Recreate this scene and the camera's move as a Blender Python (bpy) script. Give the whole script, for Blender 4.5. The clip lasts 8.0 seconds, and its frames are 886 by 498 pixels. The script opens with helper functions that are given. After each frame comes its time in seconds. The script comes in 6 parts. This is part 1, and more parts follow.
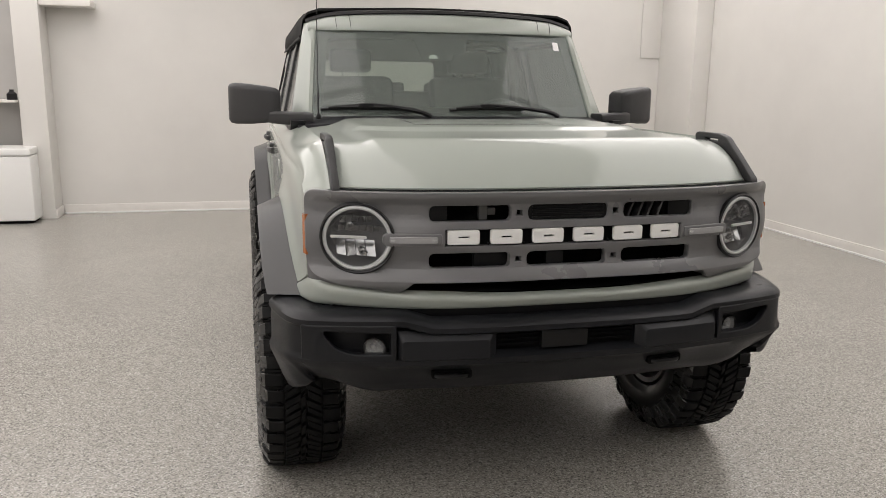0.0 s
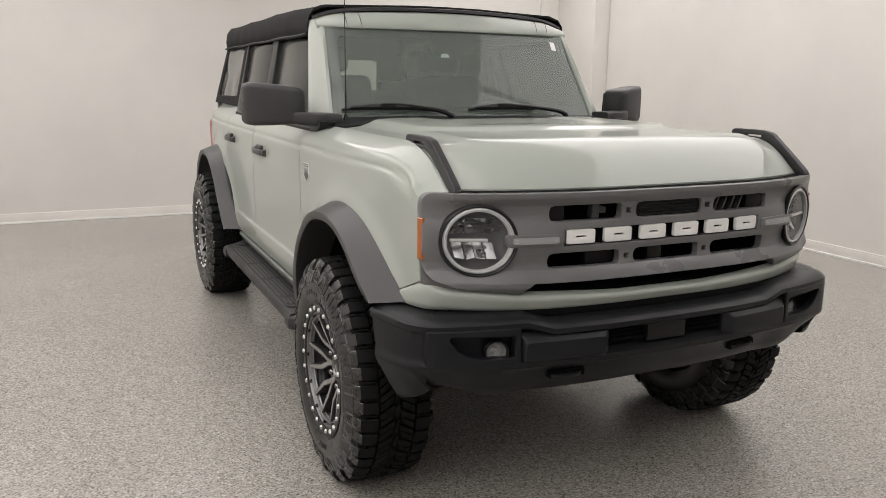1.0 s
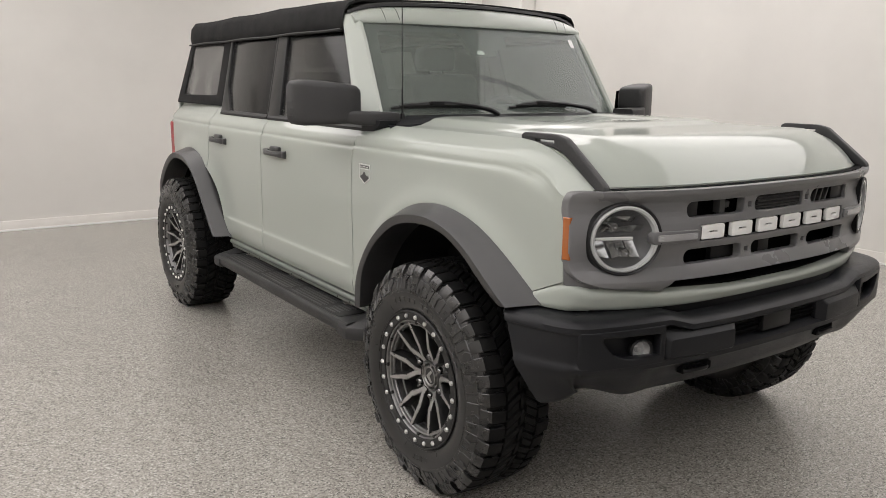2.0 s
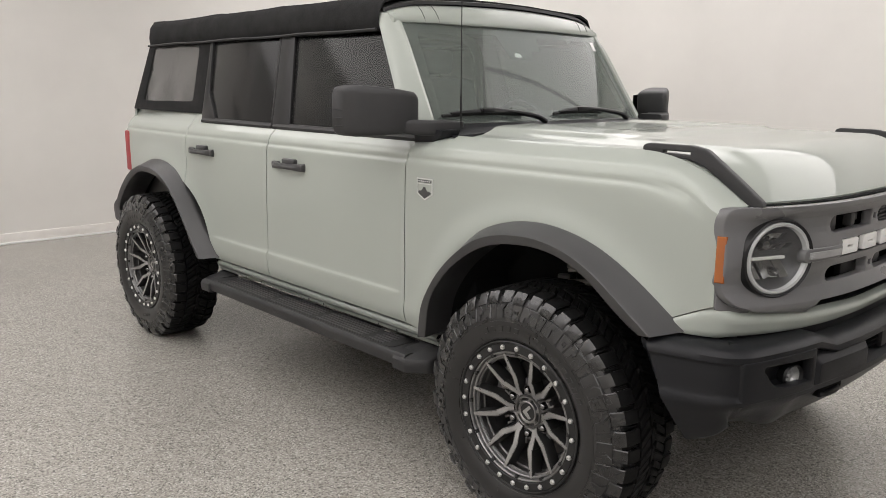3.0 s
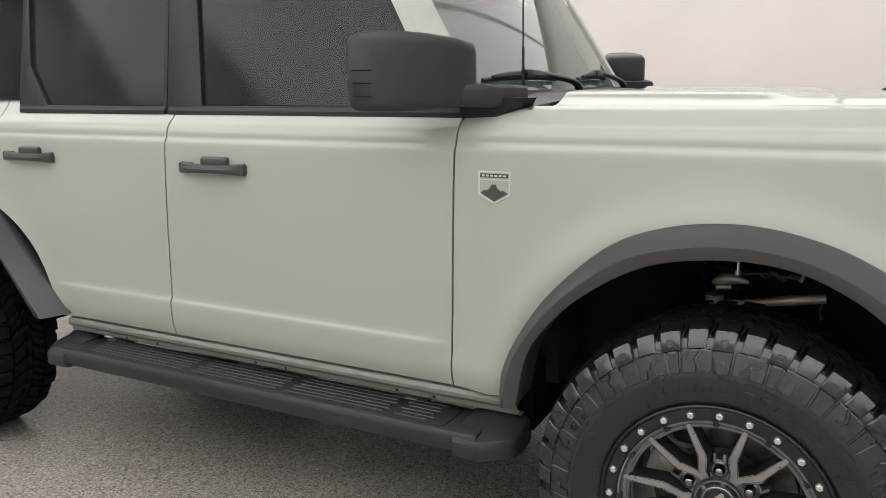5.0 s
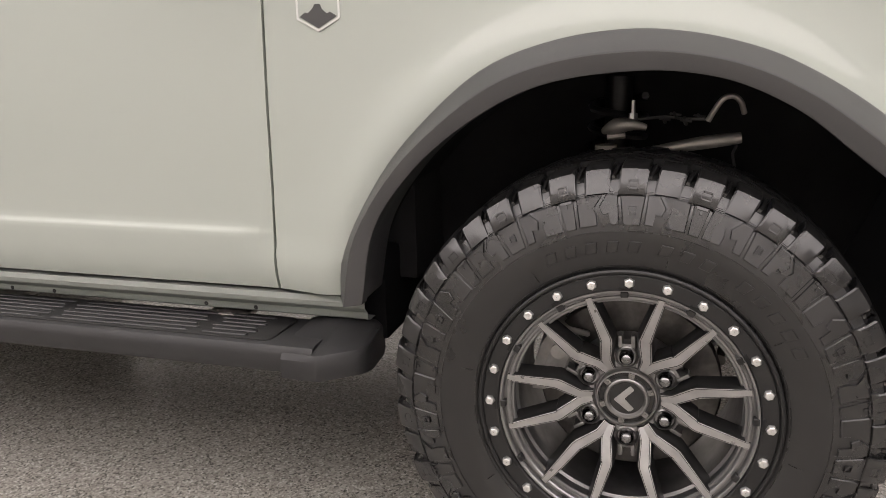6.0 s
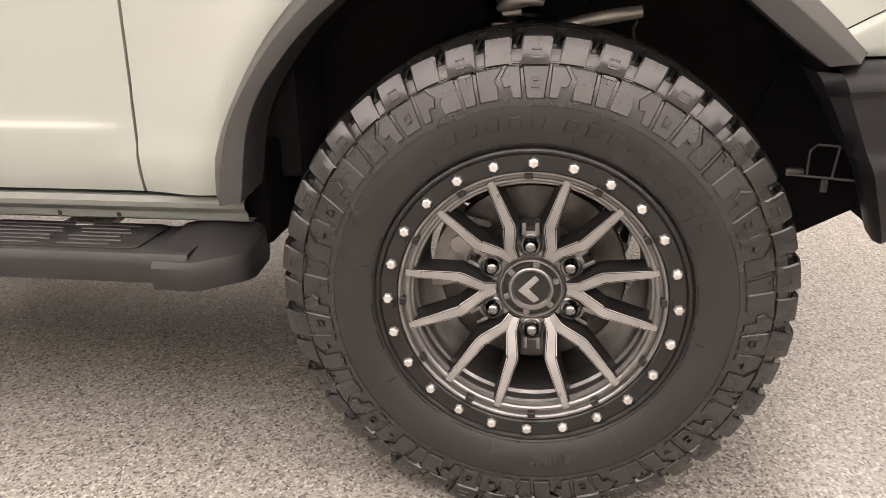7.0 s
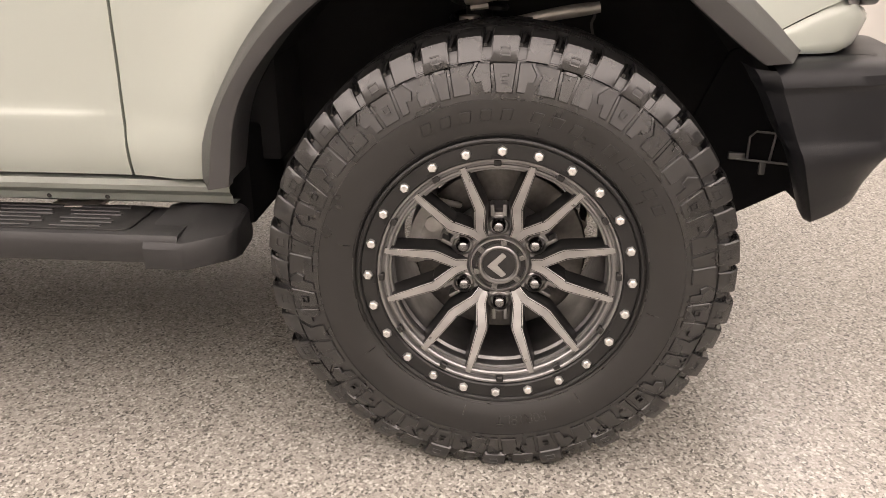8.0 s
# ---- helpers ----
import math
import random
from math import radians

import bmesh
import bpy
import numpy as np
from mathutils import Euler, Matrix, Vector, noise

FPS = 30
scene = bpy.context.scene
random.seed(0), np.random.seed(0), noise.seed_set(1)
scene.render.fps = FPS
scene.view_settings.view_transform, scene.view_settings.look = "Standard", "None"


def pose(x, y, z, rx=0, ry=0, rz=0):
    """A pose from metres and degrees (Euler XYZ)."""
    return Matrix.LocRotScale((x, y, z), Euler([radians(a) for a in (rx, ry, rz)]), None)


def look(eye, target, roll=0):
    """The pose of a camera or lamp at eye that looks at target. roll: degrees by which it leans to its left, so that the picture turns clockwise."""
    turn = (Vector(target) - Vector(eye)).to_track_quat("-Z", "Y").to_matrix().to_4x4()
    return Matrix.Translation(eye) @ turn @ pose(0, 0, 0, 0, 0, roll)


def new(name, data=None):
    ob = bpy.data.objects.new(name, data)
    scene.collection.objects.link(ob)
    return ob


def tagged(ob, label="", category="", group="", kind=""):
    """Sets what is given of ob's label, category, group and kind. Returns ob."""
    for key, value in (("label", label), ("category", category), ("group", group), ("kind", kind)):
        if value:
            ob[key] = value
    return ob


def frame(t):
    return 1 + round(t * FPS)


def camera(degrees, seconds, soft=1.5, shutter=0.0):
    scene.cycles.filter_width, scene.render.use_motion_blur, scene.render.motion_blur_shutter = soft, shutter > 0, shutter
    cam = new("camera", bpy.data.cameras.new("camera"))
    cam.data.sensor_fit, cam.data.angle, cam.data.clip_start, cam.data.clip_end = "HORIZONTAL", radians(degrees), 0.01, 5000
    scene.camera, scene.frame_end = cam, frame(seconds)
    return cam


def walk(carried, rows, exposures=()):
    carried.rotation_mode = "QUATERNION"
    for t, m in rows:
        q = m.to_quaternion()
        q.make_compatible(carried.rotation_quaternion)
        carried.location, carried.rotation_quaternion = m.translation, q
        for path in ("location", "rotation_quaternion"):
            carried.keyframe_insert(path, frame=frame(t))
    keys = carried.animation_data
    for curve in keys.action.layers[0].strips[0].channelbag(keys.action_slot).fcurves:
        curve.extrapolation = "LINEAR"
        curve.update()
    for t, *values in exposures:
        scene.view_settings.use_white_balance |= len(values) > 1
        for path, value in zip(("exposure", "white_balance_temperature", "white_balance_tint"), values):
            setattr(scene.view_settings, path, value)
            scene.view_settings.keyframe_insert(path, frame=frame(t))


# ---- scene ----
cam = camera(58.6, 8.0, 0.85)
EXPOSURES = [(0.0, -0.10, 6420, 13.5), (4.2, 0.0, 6290, 13), (5.5, 0.14, 6380, 16), (6.0, 0.42, 6530, 18), (6.5, 0.92, 6830, 20.2), (8.0, 0.79, 7110, 20.8)]
PATH = [
    (0, (-0.97, -3.068, 1.511), (-0.511, -1.167, 1.097), 0.7),
    (0.5, (-1.392, -2.971, 1.514), (-0.732, -1.129, 1.103), 0.7),
    (1, (-1.757, -2.764, 1.508), (-0.932, -0.99, 1.093), 0.7),
    (1.5, (-2.125, -2.548, 1.49), (-1.151, -0.85, 1.077), 0.7),
    (3, (-2.815, -1.602, 1.498), (-1.475, -0.175, 1.092), 0.5),
    (3.5, (-2.88, -1.222, 1.529), (-1.449, 0.119, 1.136), 0.5),
    (4, (-2.907, -0.831, 1.536), (-1.388, 0.41, 1.144), 0.1),
    (4.2, (-2.911, -0.687, 1.525), (-1.352, 0.505, 1.137), -0.1),
    (5.3, (-2.51, -0.095, 1.299), (-0.725, 0.688, 0.85), -0.9),
    (5.5, (-2.429, -0.056, 1.239), (-0.616, 0.644, 0.765), -0.9),
    (6, (-2.244, -0.06, 1.053), (-0.391, 0.495, 0.546), -1.2),
    (6.5, (-2.182, -0.033, 0.963), (-0.31, 0.343, 0.366), -0.9),
    (7, (-2.158, -0.022, 0.954), (-0.296, 0.24, 0.272), -0.8),
    (7.5, (-2.177, -0.017, 0.963), (-0.327, 0.172, 0.228), -0.4),
    (8, (-2.259, 0.0, 1.018), (-0.417, 0.147, 0.254), -0.0),
]
walk(cam, [(t, look(eye, target, roll)) for t, eye, target, roll in PATH], EXPOSURES)

# ---- light: ceiling panels of the closed room give all of it ----
world = bpy.data.worlds.new("world")
scene.world = world
world.use_nodes = True
world.node_tree.nodes["Background"].inputs["Color"].default_value = (0.8, 0.82, 0.85, 1)
world.node_tree.nodes["Background"].inputs["Strength"].default_value = 0.05
LAMP_STRENGTH = 2.25
CEILING = 3.3
FLOOR_Z = 0.016


# ---- materials ----
def material(name, color=(0.5, 0.5, 0.5), rough=0.5, metal=0.0, coat=0.0, coat_rough=0.03, spec=0.5):
    m = bpy.data.materials.new(name)
    m.use_nodes = True
    b = m.node_tree.nodes["Principled BSDF"]
    b.inputs["Base Color"].default_value = (*color, 1)
    b.inputs["Roughness"].default_value = rough
    b.inputs["Metallic"].default_value = metal
    b.inputs["Coat Weight"].default_value = coat
    b.inputs["Coat Roughness"].default_value = coat_rough
    b.inputs["Specular IOR Level"].default_value = spec
    return m


def node(m, kind, **inputs):
    n = m.node_tree.nodes.new(kind)
    for k, v in inputs.items():
        n.inputs[k.replace("_", " ")].default_value = v
    return n


def wire(m, a, out, b, inp):
    m.node_tree.links.new(a.outputs[out], b.inputs[inp])


def coords(m):
    return node(m, "ShaderNodeTexCoord")


def vary(m, color_a, color_b, scale, detail=4.0, low=0.35, high=0.65):
    """Base colour drifting between two tones."""
    b = m.node_tree.nodes["Principled BSDF"]
    tc = coords(m)
    n = node(m, "ShaderNodeTexNoise", Scale=scale, Detail=detail, Roughness=0.6)
    r = m.node_tree.nodes.new("ShaderNodeValToRGB")
    r.color_ramp.elements[0].position, r.color_ramp.elements[1].position = low, high
    r.color_ramp.elements[0].color, r.color_ramp.elements[1].color = (*color_a, 1), (*color_b, 1)
    wire(m, tc, "Object", n, "Vector")
    wire(m, n, "Fac", r, "Fac")
    wire(m, r, "Color", b, "Base Color")
    return m


def grain(m, scale, strength, distance=0.001, detail=3.0):
    """Fine relief."""
    b = m.node_tree.nodes["Principled BSDF"]
    tc = coords(m)
    n = node(m, "ShaderNodeTexNoise", Scale=scale, Detail=detail)
    bump = node(m, "ShaderNodeBump", Strength=strength, Distance=distance)
    wire(m, tc, "Object", n, "Vector")
    wire(m, n, "Fac", bump, "Height")
    wire(m, bump, "Normal", b, "Normal")
    return m


def rough_vary(m, scale, lo, hi):
    b = m.node_tree.nodes["Principled BSDF"]
    tc = coords(m)
    n = node(m, "ShaderNodeTexNoise", Scale=scale, Detail=5.0)
    r = node(m, "ShaderNodeMapRange")
    r.inputs["From Min"].default_value, r.inputs["From Max"].default_value = 0.3, 0.7
    r.inputs["To Min"].default_value, r.inputs["To Max"].default_value = lo, hi
    wire(m, tc, "Object", n, "Vector")
    wire(m, n, "Fac", r, "Value")
    wire(m, r, "Result", b, "Roughness")
    return m


def glass_material(name, tint, gloss_rough=0.0, ior=1.5, veil=0.0, veil_color=(0.5, 0.6, 0.55)):
    m = bpy.data.materials.new(name)
    m.use_nodes = True
    t = m.node_tree
    t.nodes.clear()
    out = t.nodes.new("ShaderNodeOutputMaterial")
    mix = t.nodes.new("ShaderNodeMixShader")
    clear = t.nodes.new("ShaderNodeBsdfTransparent")
    gloss = t.nodes.new("ShaderNodeBsdfGlossy")
    face = t.nodes.new("ShaderNodeLayerWeight")
    face.inputs["Blend"].default_value = 0.5
    fifth = t.nodes.new("ShaderNodeMath")
    fifth.operation = "POWER"
    fifth.inputs[1].default_value = 5.0
    fres = t.nodes.new("ShaderNodeMapRange")
    fres.inputs["To Min"].default_value = ((ior - 1) / (ior + 1)) ** 2
    t.links.new(face.outputs["Facing"], fifth.inputs[0])
    t.links.new(fifth.outputs[0], fres.inputs["Value"])
    clear.inputs["Color"].default_value = (*tint, 1)
    gloss.inputs["Roughness"].default_value = gloss_rough
    t.links.new(fres.outputs[0], mix.inputs[0])
    # pale diffuse share imitates the veil of room reflections on the pane
    haze = t.nodes.new("ShaderNodeBsdfDiffuse")
    haze.inputs["Color"].default_value = (*veil_color, 1)
    hazed = t.nodes.new("ShaderNodeMixShader")
    hazed.inputs[0].default_value = veil
    t.links.new(clear.outputs[0], hazed.inputs[1])
    t.links.new(haze.outputs[0], hazed.inputs[2])
    t.links.new(hazed.outputs[0], mix.inputs[1])
    t.links.new(gloss.outputs[0], mix.inputs[2])
    t.links.new(mix.outputs[0], out.inputs[0])
    return m


def emitter(name, color, strength):
    m = material(name, color, 0.5)
    b = m.node_tree.nodes["Principled BSDF"]
    b.inputs["Emission Color"].default_value = (*color, 1)
    b.inputs["Emission Strength"].default_value = strength
    return m


def flake_floor():
    """Grey epoxy floor scattered with light, mid and dark vinyl flakes."""
    m = material("flake_epoxy", (0.3, 0.29, 0.27), 0.3)
    b = m.node_tree.nodes["Principled BSDF"]
    tc = coords(m)
    warp = node(m, "ShaderNodeTexNoise", Scale=90.0, Detail=2.0)
    add = node(m, "ShaderNodeVectorMath")
    add.operation = "MULTIPLY_ADD"
    add.inputs[1].default_value = (0.006, 0.006, 0.006)
    wire(m, tc, "Object", warp, "Vector")
    wire(m, warp, "Color", add, 0)
    wire(m, tc, "Object", add, 2)
    cells = node(m, "ShaderNodeTexVoronoi", Scale=190.0)
    fine = node(m, "ShaderNodeTexVoronoi", Scale=520.0)
    for v in (cells, fine):
        wire(m, add, 0, v, "Vector")
    ramp = m.node_tree.nodes.new("ShaderNodeValToRGB")
    e = ramp.color_ramp.elements
    ramp.color_ramp.interpolation = "CONSTANT"
    e[0].position, e[0].color = 0.0, (0.081, 0.078, 0.071, 1)
    e[1].position, e[1].color = 0.075, (0.155, 0.145, 0.13, 1)
    for p, c in ((0.17, (0.233, 0.22, 0.198)), (0.36, (0.299, 0.284, 0.255)), (0.60, (0.356, 0.339, 0.306)), (0.80, (0.426, 0.408, 0.371)), (0.93, (0.549, 0.53, 0.491))):
        x = e.new(p)
        x.color = (*c, 1)
    ramp2 = m.node_tree.nodes.new("ShaderNodeValToRGB")
    e = ramp2.color_ramp.elements
    ramp2.color_ramp.interpolation = "CONSTANT"
    e[0].position, e[0].color = 0.0, (0.05, 0.048, 0.045, 1)
    e[1].position, e[1].color = 0.2, (0.32, 0.306, 0.276, 1)
    x = e.new(0.75)
    x.color = (0.52, 0.50, 0.455, 1)
    sep = node(m, "ShaderNodeSeparateColor")
    sep2 = node(m, "ShaderNodeSeparateColor")
    wire(m, cells, "Color", sep, "Color")
    wire(m, fine, "Color", sep2, "Color")
    wire(m, sep, "Red", ramp, "Fac")
    wire(m, sep2, "Red", ramp2, "Fac")
    mix = node(m, "ShaderNodeMix")
    mix.data_type = "RGBA"
    mix.inputs[0].default_value = 0.2
    wire(m, ramp, "Color", mix, 6)
    wire(m, ramp2, "Color", mix, 7)
    # broad wear and scuffing
    wear = node(m, "ShaderNodeTexNoise", Scale=0.9, Detail=5.0, Roughness=0.6)
    wire(m, tc, "Object", wear, "Vector")
    wr = node(m, "ShaderNodeMapRange")
    wr.inputs["From Min"].default_value, wr.inputs["From Max"].default_value = 0.3, 0.7
    wr.inputs["To Min"].default_value, wr.inputs["To Max"].default_value = 0.95, 1.05
    wire(m, wear, "Fac", wr, "Value")
    mul = node(m, "ShaderNodeVectorMath")
    mul.operation = "SCALE"
    wire(m, mix, 2, mul, 0)
    wire(m, wr, "Result", mul, "Scale")
    wire(m, mul, 0, b, "Base Color")
    rr = node(m, "ShaderNodeMapRange")
    rr.inputs["From Min"].default_value, rr.inputs["From Max"].default_value = 0.3, 0.7
    rr.inputs["To Min"].default_value, rr.inputs["To Max"].default_value = 0.20, 0.27
    wire(m, wear, "Fac", rr, "Value")
    wire(m, rr, "Result", b, "Roughness")
    hump = node(m, "ShaderNodeTexNoise", Scale=160.0, Detail=2.0)
    wire(m, tc, "Object", hump, "Vector")
    bump = node(m, "ShaderNodeBump", Strength=0.22, Distance=0.002)
    wire(m, hump, "Fac", bump, "Height")
    wire(m, bump, "Normal", b, "Normal")
    return m


PAINT = grain(material("sage_grey_paint", (0.362, 0.391, 0.352), 0.42, coat=0.75, coat_rough=0.03, spec=0.15), 900.0, 0.012)
PLASTIC = rough_vary(grain(vary(material("textured_black_plastic", rough=0.5, spec=0.28), (0.0080, 0.0084, 0.0100), (0.0118, 0.0124, 0.0146), 3.0), 700.0, 0.25), 6.0, 0.36, 0.48)
FLARE_GREY = rough_vary(grain(vary(material("grained_grey_plastic", rough=0.5, spec=0.62), (0.036, 0.036, 0.037), (0.046, 0.0455, 0.046), 3.0), 700.0, 0.3), 6.0, 0.33, 0.44)
STEP_BLACK = rough_vary(grain(vary(material("moulded_step_plastic", rough=0.5, spec=0.4), (0.023, 0.023, 0.0238), (0.030, 0.030, 0.0308), 4.0), 700.0, 0.3), 6.0, 0.4, 0.55)
HOUSING = grain(material("sensor_housing_plastic", (0.085, 0.083, 0.08), 0.6), 500.0, 0.2)
STEP_GREY = grain(material("ribbed_grey_plastic", (0.026, 0.026, 0.027), 0.45), 700.0, 0.2)
GRILLE_GREY = rough_vary(grain(vary(material("satin_grey_grille", rough=0.4), (0.132, 0.132, 0.134), (0.150, 0.149, 0.150), 2.0), 900.0, 0.05), 5.0, 0.26, 0.34)
BLACK_SATIN = rough_vary(material("satin_black", (0.007, 0.007, 0.0075), 0.4, spec=0.35), 8.0, 0.3, 0.45)
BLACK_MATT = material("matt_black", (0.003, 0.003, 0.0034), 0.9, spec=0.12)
LINER = vary(material("wheel_house_liner", rough=0.9, spec=0.2), (0.009, 0.009, 0.0095), (0.015, 0.015, 0.016), 9.0)
RUBBER = rough_vary(grain(vary(material("tyre_rubber", rough=0.3, spec=0.85), (0.0058, 0.0057, 0.0058), (0.0092, 0.0090, 0.0091), 11.0), 500.0, 0.08), 14.0, 0.22, 0.34)
SIDEWALL = rough_vary(grain(vary(material("sidewall_rubber", rough=0.35, spec=0.7), (0.0062, 0.0061, 0.0062), (0.0090, 0.0088, 0.0089), 9.0), 400.0, 0.10), 10.0, 0.26, 0.42)
TREAD_RUBBER = rough_vary(grain(vary(material("scuffed_tread_rubber", rough=0.6, spec=0.16), (0.0038, 0.0038, 0.0039), (0.0070, 0.0069, 0.0068), 16.0), 400.0, 0.2), 20.0, 0.5, 0.72)
TRIM_RUBBER = material("trim_rubber", (0.012, 0.012, 0.012), 0.6)
GUNMETAL = rough_vary(grain(vary(material("gunmetal_rim", rough=0.35, metal=0.85), (0.215, 0.214, 0.214), (0.285, 0.283, 0.283), 20.0), 900.0, 0.06), 30.0, 0.3, 0.42)
MACHINED = rough_vary(grain(vary(material("machined_grey_spoke", rough=0.35, metal=0.85), (0.345, 0.343, 0.34), (0.425, 0.423, 0.42), 20.0), 900.0, 0.06), 30.0, 0.26, 0.36)
BARREL = rough_vary(vary(material("grey_barrel_paint", rough=0.35, metal=0.8), (0.13, 0.129, 0.129), (0.19, 0.189, 0.189), 18.0), 30.0, 0.28, 0.42)
RIM_DARK = rough_vary(material("dark_rim_paint", (0.022, 0.022, 0.022), 0.4, metal=0.4), 25.0, 0.32, 0.46)
RING_BLACK = rough_vary(material("black_ring", (0.018, 0.018, 0.018), 0.4, metal=0.3), 25.0, 0.32, 0.5)
CAP_GREY = rough_vary(material("dark_grey_cap", (0.24, 0.236, 0.23), 0.3, metal=0.85), 25.0, 0.26, 0.38)
CAP_BLACK = rough_vary(material("black_cap_disc", (0.02, 0.02, 0.02), 0.3, metal=0.2), 25.0, 0.28, 0.42)
STEEL = rough_vary(vary(material("bright_steel", rough=0.28, metal=1.0), (0.70, 0.70, 0.69), (0.82, 0.82, 0.81), 60.0), 60.0, 0.3, 0.45)
NUT_BLACK = material("black_chrome", (0.22, 0.22, 0.22), 0.15, metal=1.0)
CAST = rough_vary(vary(material("cast_alloy", rough=0.5, metal=0.8), (0.42, 0.40, 0.37), (0.6, 0.57, 0.53), 18.0), 20.0, 0.4, 0.6)
CALIPER = rough_vary(vary(material("silver_caliper", rough=0.4, metal=0.25), (0.42, 0.41, 0.39), (0.55, 0.54, 0.52), 25.0), 30.0, 0.32, 0.5)
DISC = vary(material("brake_iron", rough=0.4, metal=1.0), (0.10, 0.096, 0.092), (0.17, 0.164, 0.158), 30.0)
FABRIC = grain(vary(material("black_canvas", rough=0.9, spec=0.25), (0.009, 0.009, 0.009), (0.016, 0.016, 0.016), 14.0), 1500.0, 0.5)
WHITE = material("white_enamel", (0.78, 0.78, 0.76), 0.35)
AMBER = material("amber_lens", (0.34, 0.095, 0.016), 0.18, coat=1.0)
RED = material("red_lens", (0.30, 0.005, 0.009), 0.3, coat=0.2)
REFLECTOR = rough_vary(material("lamp_reflector", (0.36, 0.36, 0.36), 0.16, metal=1.0), 40.0, 0.1, 0.28)
LAMP_DARK = material("lamp_housing", (0.10, 0.10, 0.105), 0.3, metal=0.3)
FOG_FROST = grain(material("fog_lamp_insert", (0.42, 0.42, 0.42), 0.25, metal=0.4, coat=1.0), 200.0, 0.3)
LAMP_FROST = grain(material("frosted_lamp_insert", (0.30, 0.30, 0.30), 0.3, coat=1.0), 300.0, 0.2)
DULL_METAL = rough_vary(material("dull_dark_metal", (0.10, 0.10, 0.098), 0.5, metal=0.6), 20.0, 0.4, 0.6)
LAMP_RING = material("frosted_light_ring", (0.42, 0.43, 0.43), 0.25, coat=1.0)
LENS = glass_material("clear_lens", (0.86, 0.87, 0.87), 0.03, 1.5, 0.05, (0.5, 0.5, 0.5))
WINDSHIELD = glass_material("green_tinted_glass", (0.56, 0.66, 0.60), 0.03, 1.5, 0.225, (0.49, 0.55, 0.51))
DOOR_GLASS = glass_material("grey_tinted_glass", (0.24, 0.255, 0.25), 0.14, 1.42, 0.02, (0.5, 0.5, 0.5))
SIDE_GLASS = glass_material("dark_privacy_glass", (0.075, 0.08, 0.078), 0.14, 1.42, 0.03, (0.5, 0.5, 0.5))
BADGE_DARK = material("badge_grey", (0.055, 0.055, 0.055), 0.45)
BADGE_PALE = material("badge_silver", (0.55, 0.56, 0.54), 0.35)
REAR_VINYL = glass_material("clear_vinyl", (0.55, 0.55, 0.52), 0.06, 1.5, 0.08, (0.5, 0.5, 0.48))
VINYL = glass_material("smoky_vinyl", (0.3, 0.3, 0.295), 0.14, 1.55, 0.17, (0.55, 0.54, 0.53))
SEAT = grain(vary(material("seat_cloth", rough=0.85), (0.075, 0.075, 0.076), (0.11, 0.11, 0.11), 12.0), 600.0, 0.3)
DASH = grain(material("dash_plastic", (0.12, 0.118, 0.115), 0.6), 500.0, 0.2)
WALL = rough_vary(grain(vary(material("white_wall_paint", rough=0.6), (0.635, 0.620, 0.588), (0.695, 0.680, 0.645), 0.7), 220.0, 0.12), 2.0, 0.5, 0.65)
# wall tone darkened so the alcove's shade sits in the colour
WALL_SHADE = grain(vary(material("alcove_shade", rough=0.6), (0.40, 0.39, 0.375), (0.46, 0.45, 0.43), 0.8), 220.0, 0.1)
WALL_GREY = grain(vary(material("unseen_wall_grey", rough=0.6), (0.27, 0.266, 0.260), (0.32, 0.315, 0.308), 0.8), 220.0, 0.1)
CEIL = vary(material("ceiling_paint", rough=0.8), (0.72, 0.71, 0.69), (0.78, 0.77, 0.75), 0.6)
TRIM = vary(material("baseboard_paint", rough=0.4), (0.68, 0.655, 0.62), (0.74, 0.715, 0.68), 3.0)
FLOOR = flake_floor()
LAMP = emitter("lamp_diffuser", (1.0, 0.965, 0.925), LAMP_STRENGTH)


# ---- building helpers ----
def bm_from(verts, faces):
    bm = bmesh.new()
    vs = [bm.verts.new(v) for v in verts]
    for f in faces:
        try:
            bm.faces.new([vs[i] for i in f])
        except ValueError:
            pass
    return bm


def mesh_of(name, bm, mat, angle=32.0):
    bm.normal_update()
    for f in bm.faces:
        f.smooth = True
    lim = radians(angle)
    for e in bm.edges:
        e.smooth = len(e.link_faces) == 2 and e.calc_face_angle(0.0) < lim
    me = bpy.data.meshes.new(name)
    bm.to_mesh(me)
    bm.free()
    for one in (mat if isinstance(mat, (list, tuple)) else [mat]):
        me.materials.append(one)
    return me


def part(name, bm, mat, parent=None, label="", angle=32.0):
    ob = new(name, mesh_of(name, bm, mat, angle))
    ob.parent = parent
    return tagged(ob, label)


def thing(name, bm, mat, label, category, kind="", group="", angle=32.0):
    return tagged(new(name, mesh_of(name, bm, mat, angle)), label, category, group, kind)


def join(*bms):
    """One bmesh out of several."""
    out = bmesh.new()
    for b in bms:
        me = bpy.data.meshes.new("tmp")
        b.to_mesh(me)
        b.free()
        out.from_mesh(me)
        bpy.data.meshes.remove(me)
    return out


def box(x0, x1, y0, y1, z0, z1, bevel=0.004, seg=2):
    bm = bmesh.new()
    bmesh.ops.create_cube(bm, size=1.0)
    for v in bm.verts:
        v.co = Vector(((x0 + x1) / 2 + v.co.x * (x1 - x0), (y0 + y1) / 2 + v.co.y * (y1 - y0), (z0 + z1) / 2 + v.co.z * (z1 - z0)))
    if bevel > 0:
        bmesh.ops.bevel(bm, geom=bm.edges[:], offset=bevel, segments=seg, affect="EDGES", profile=0.6)
    return bm


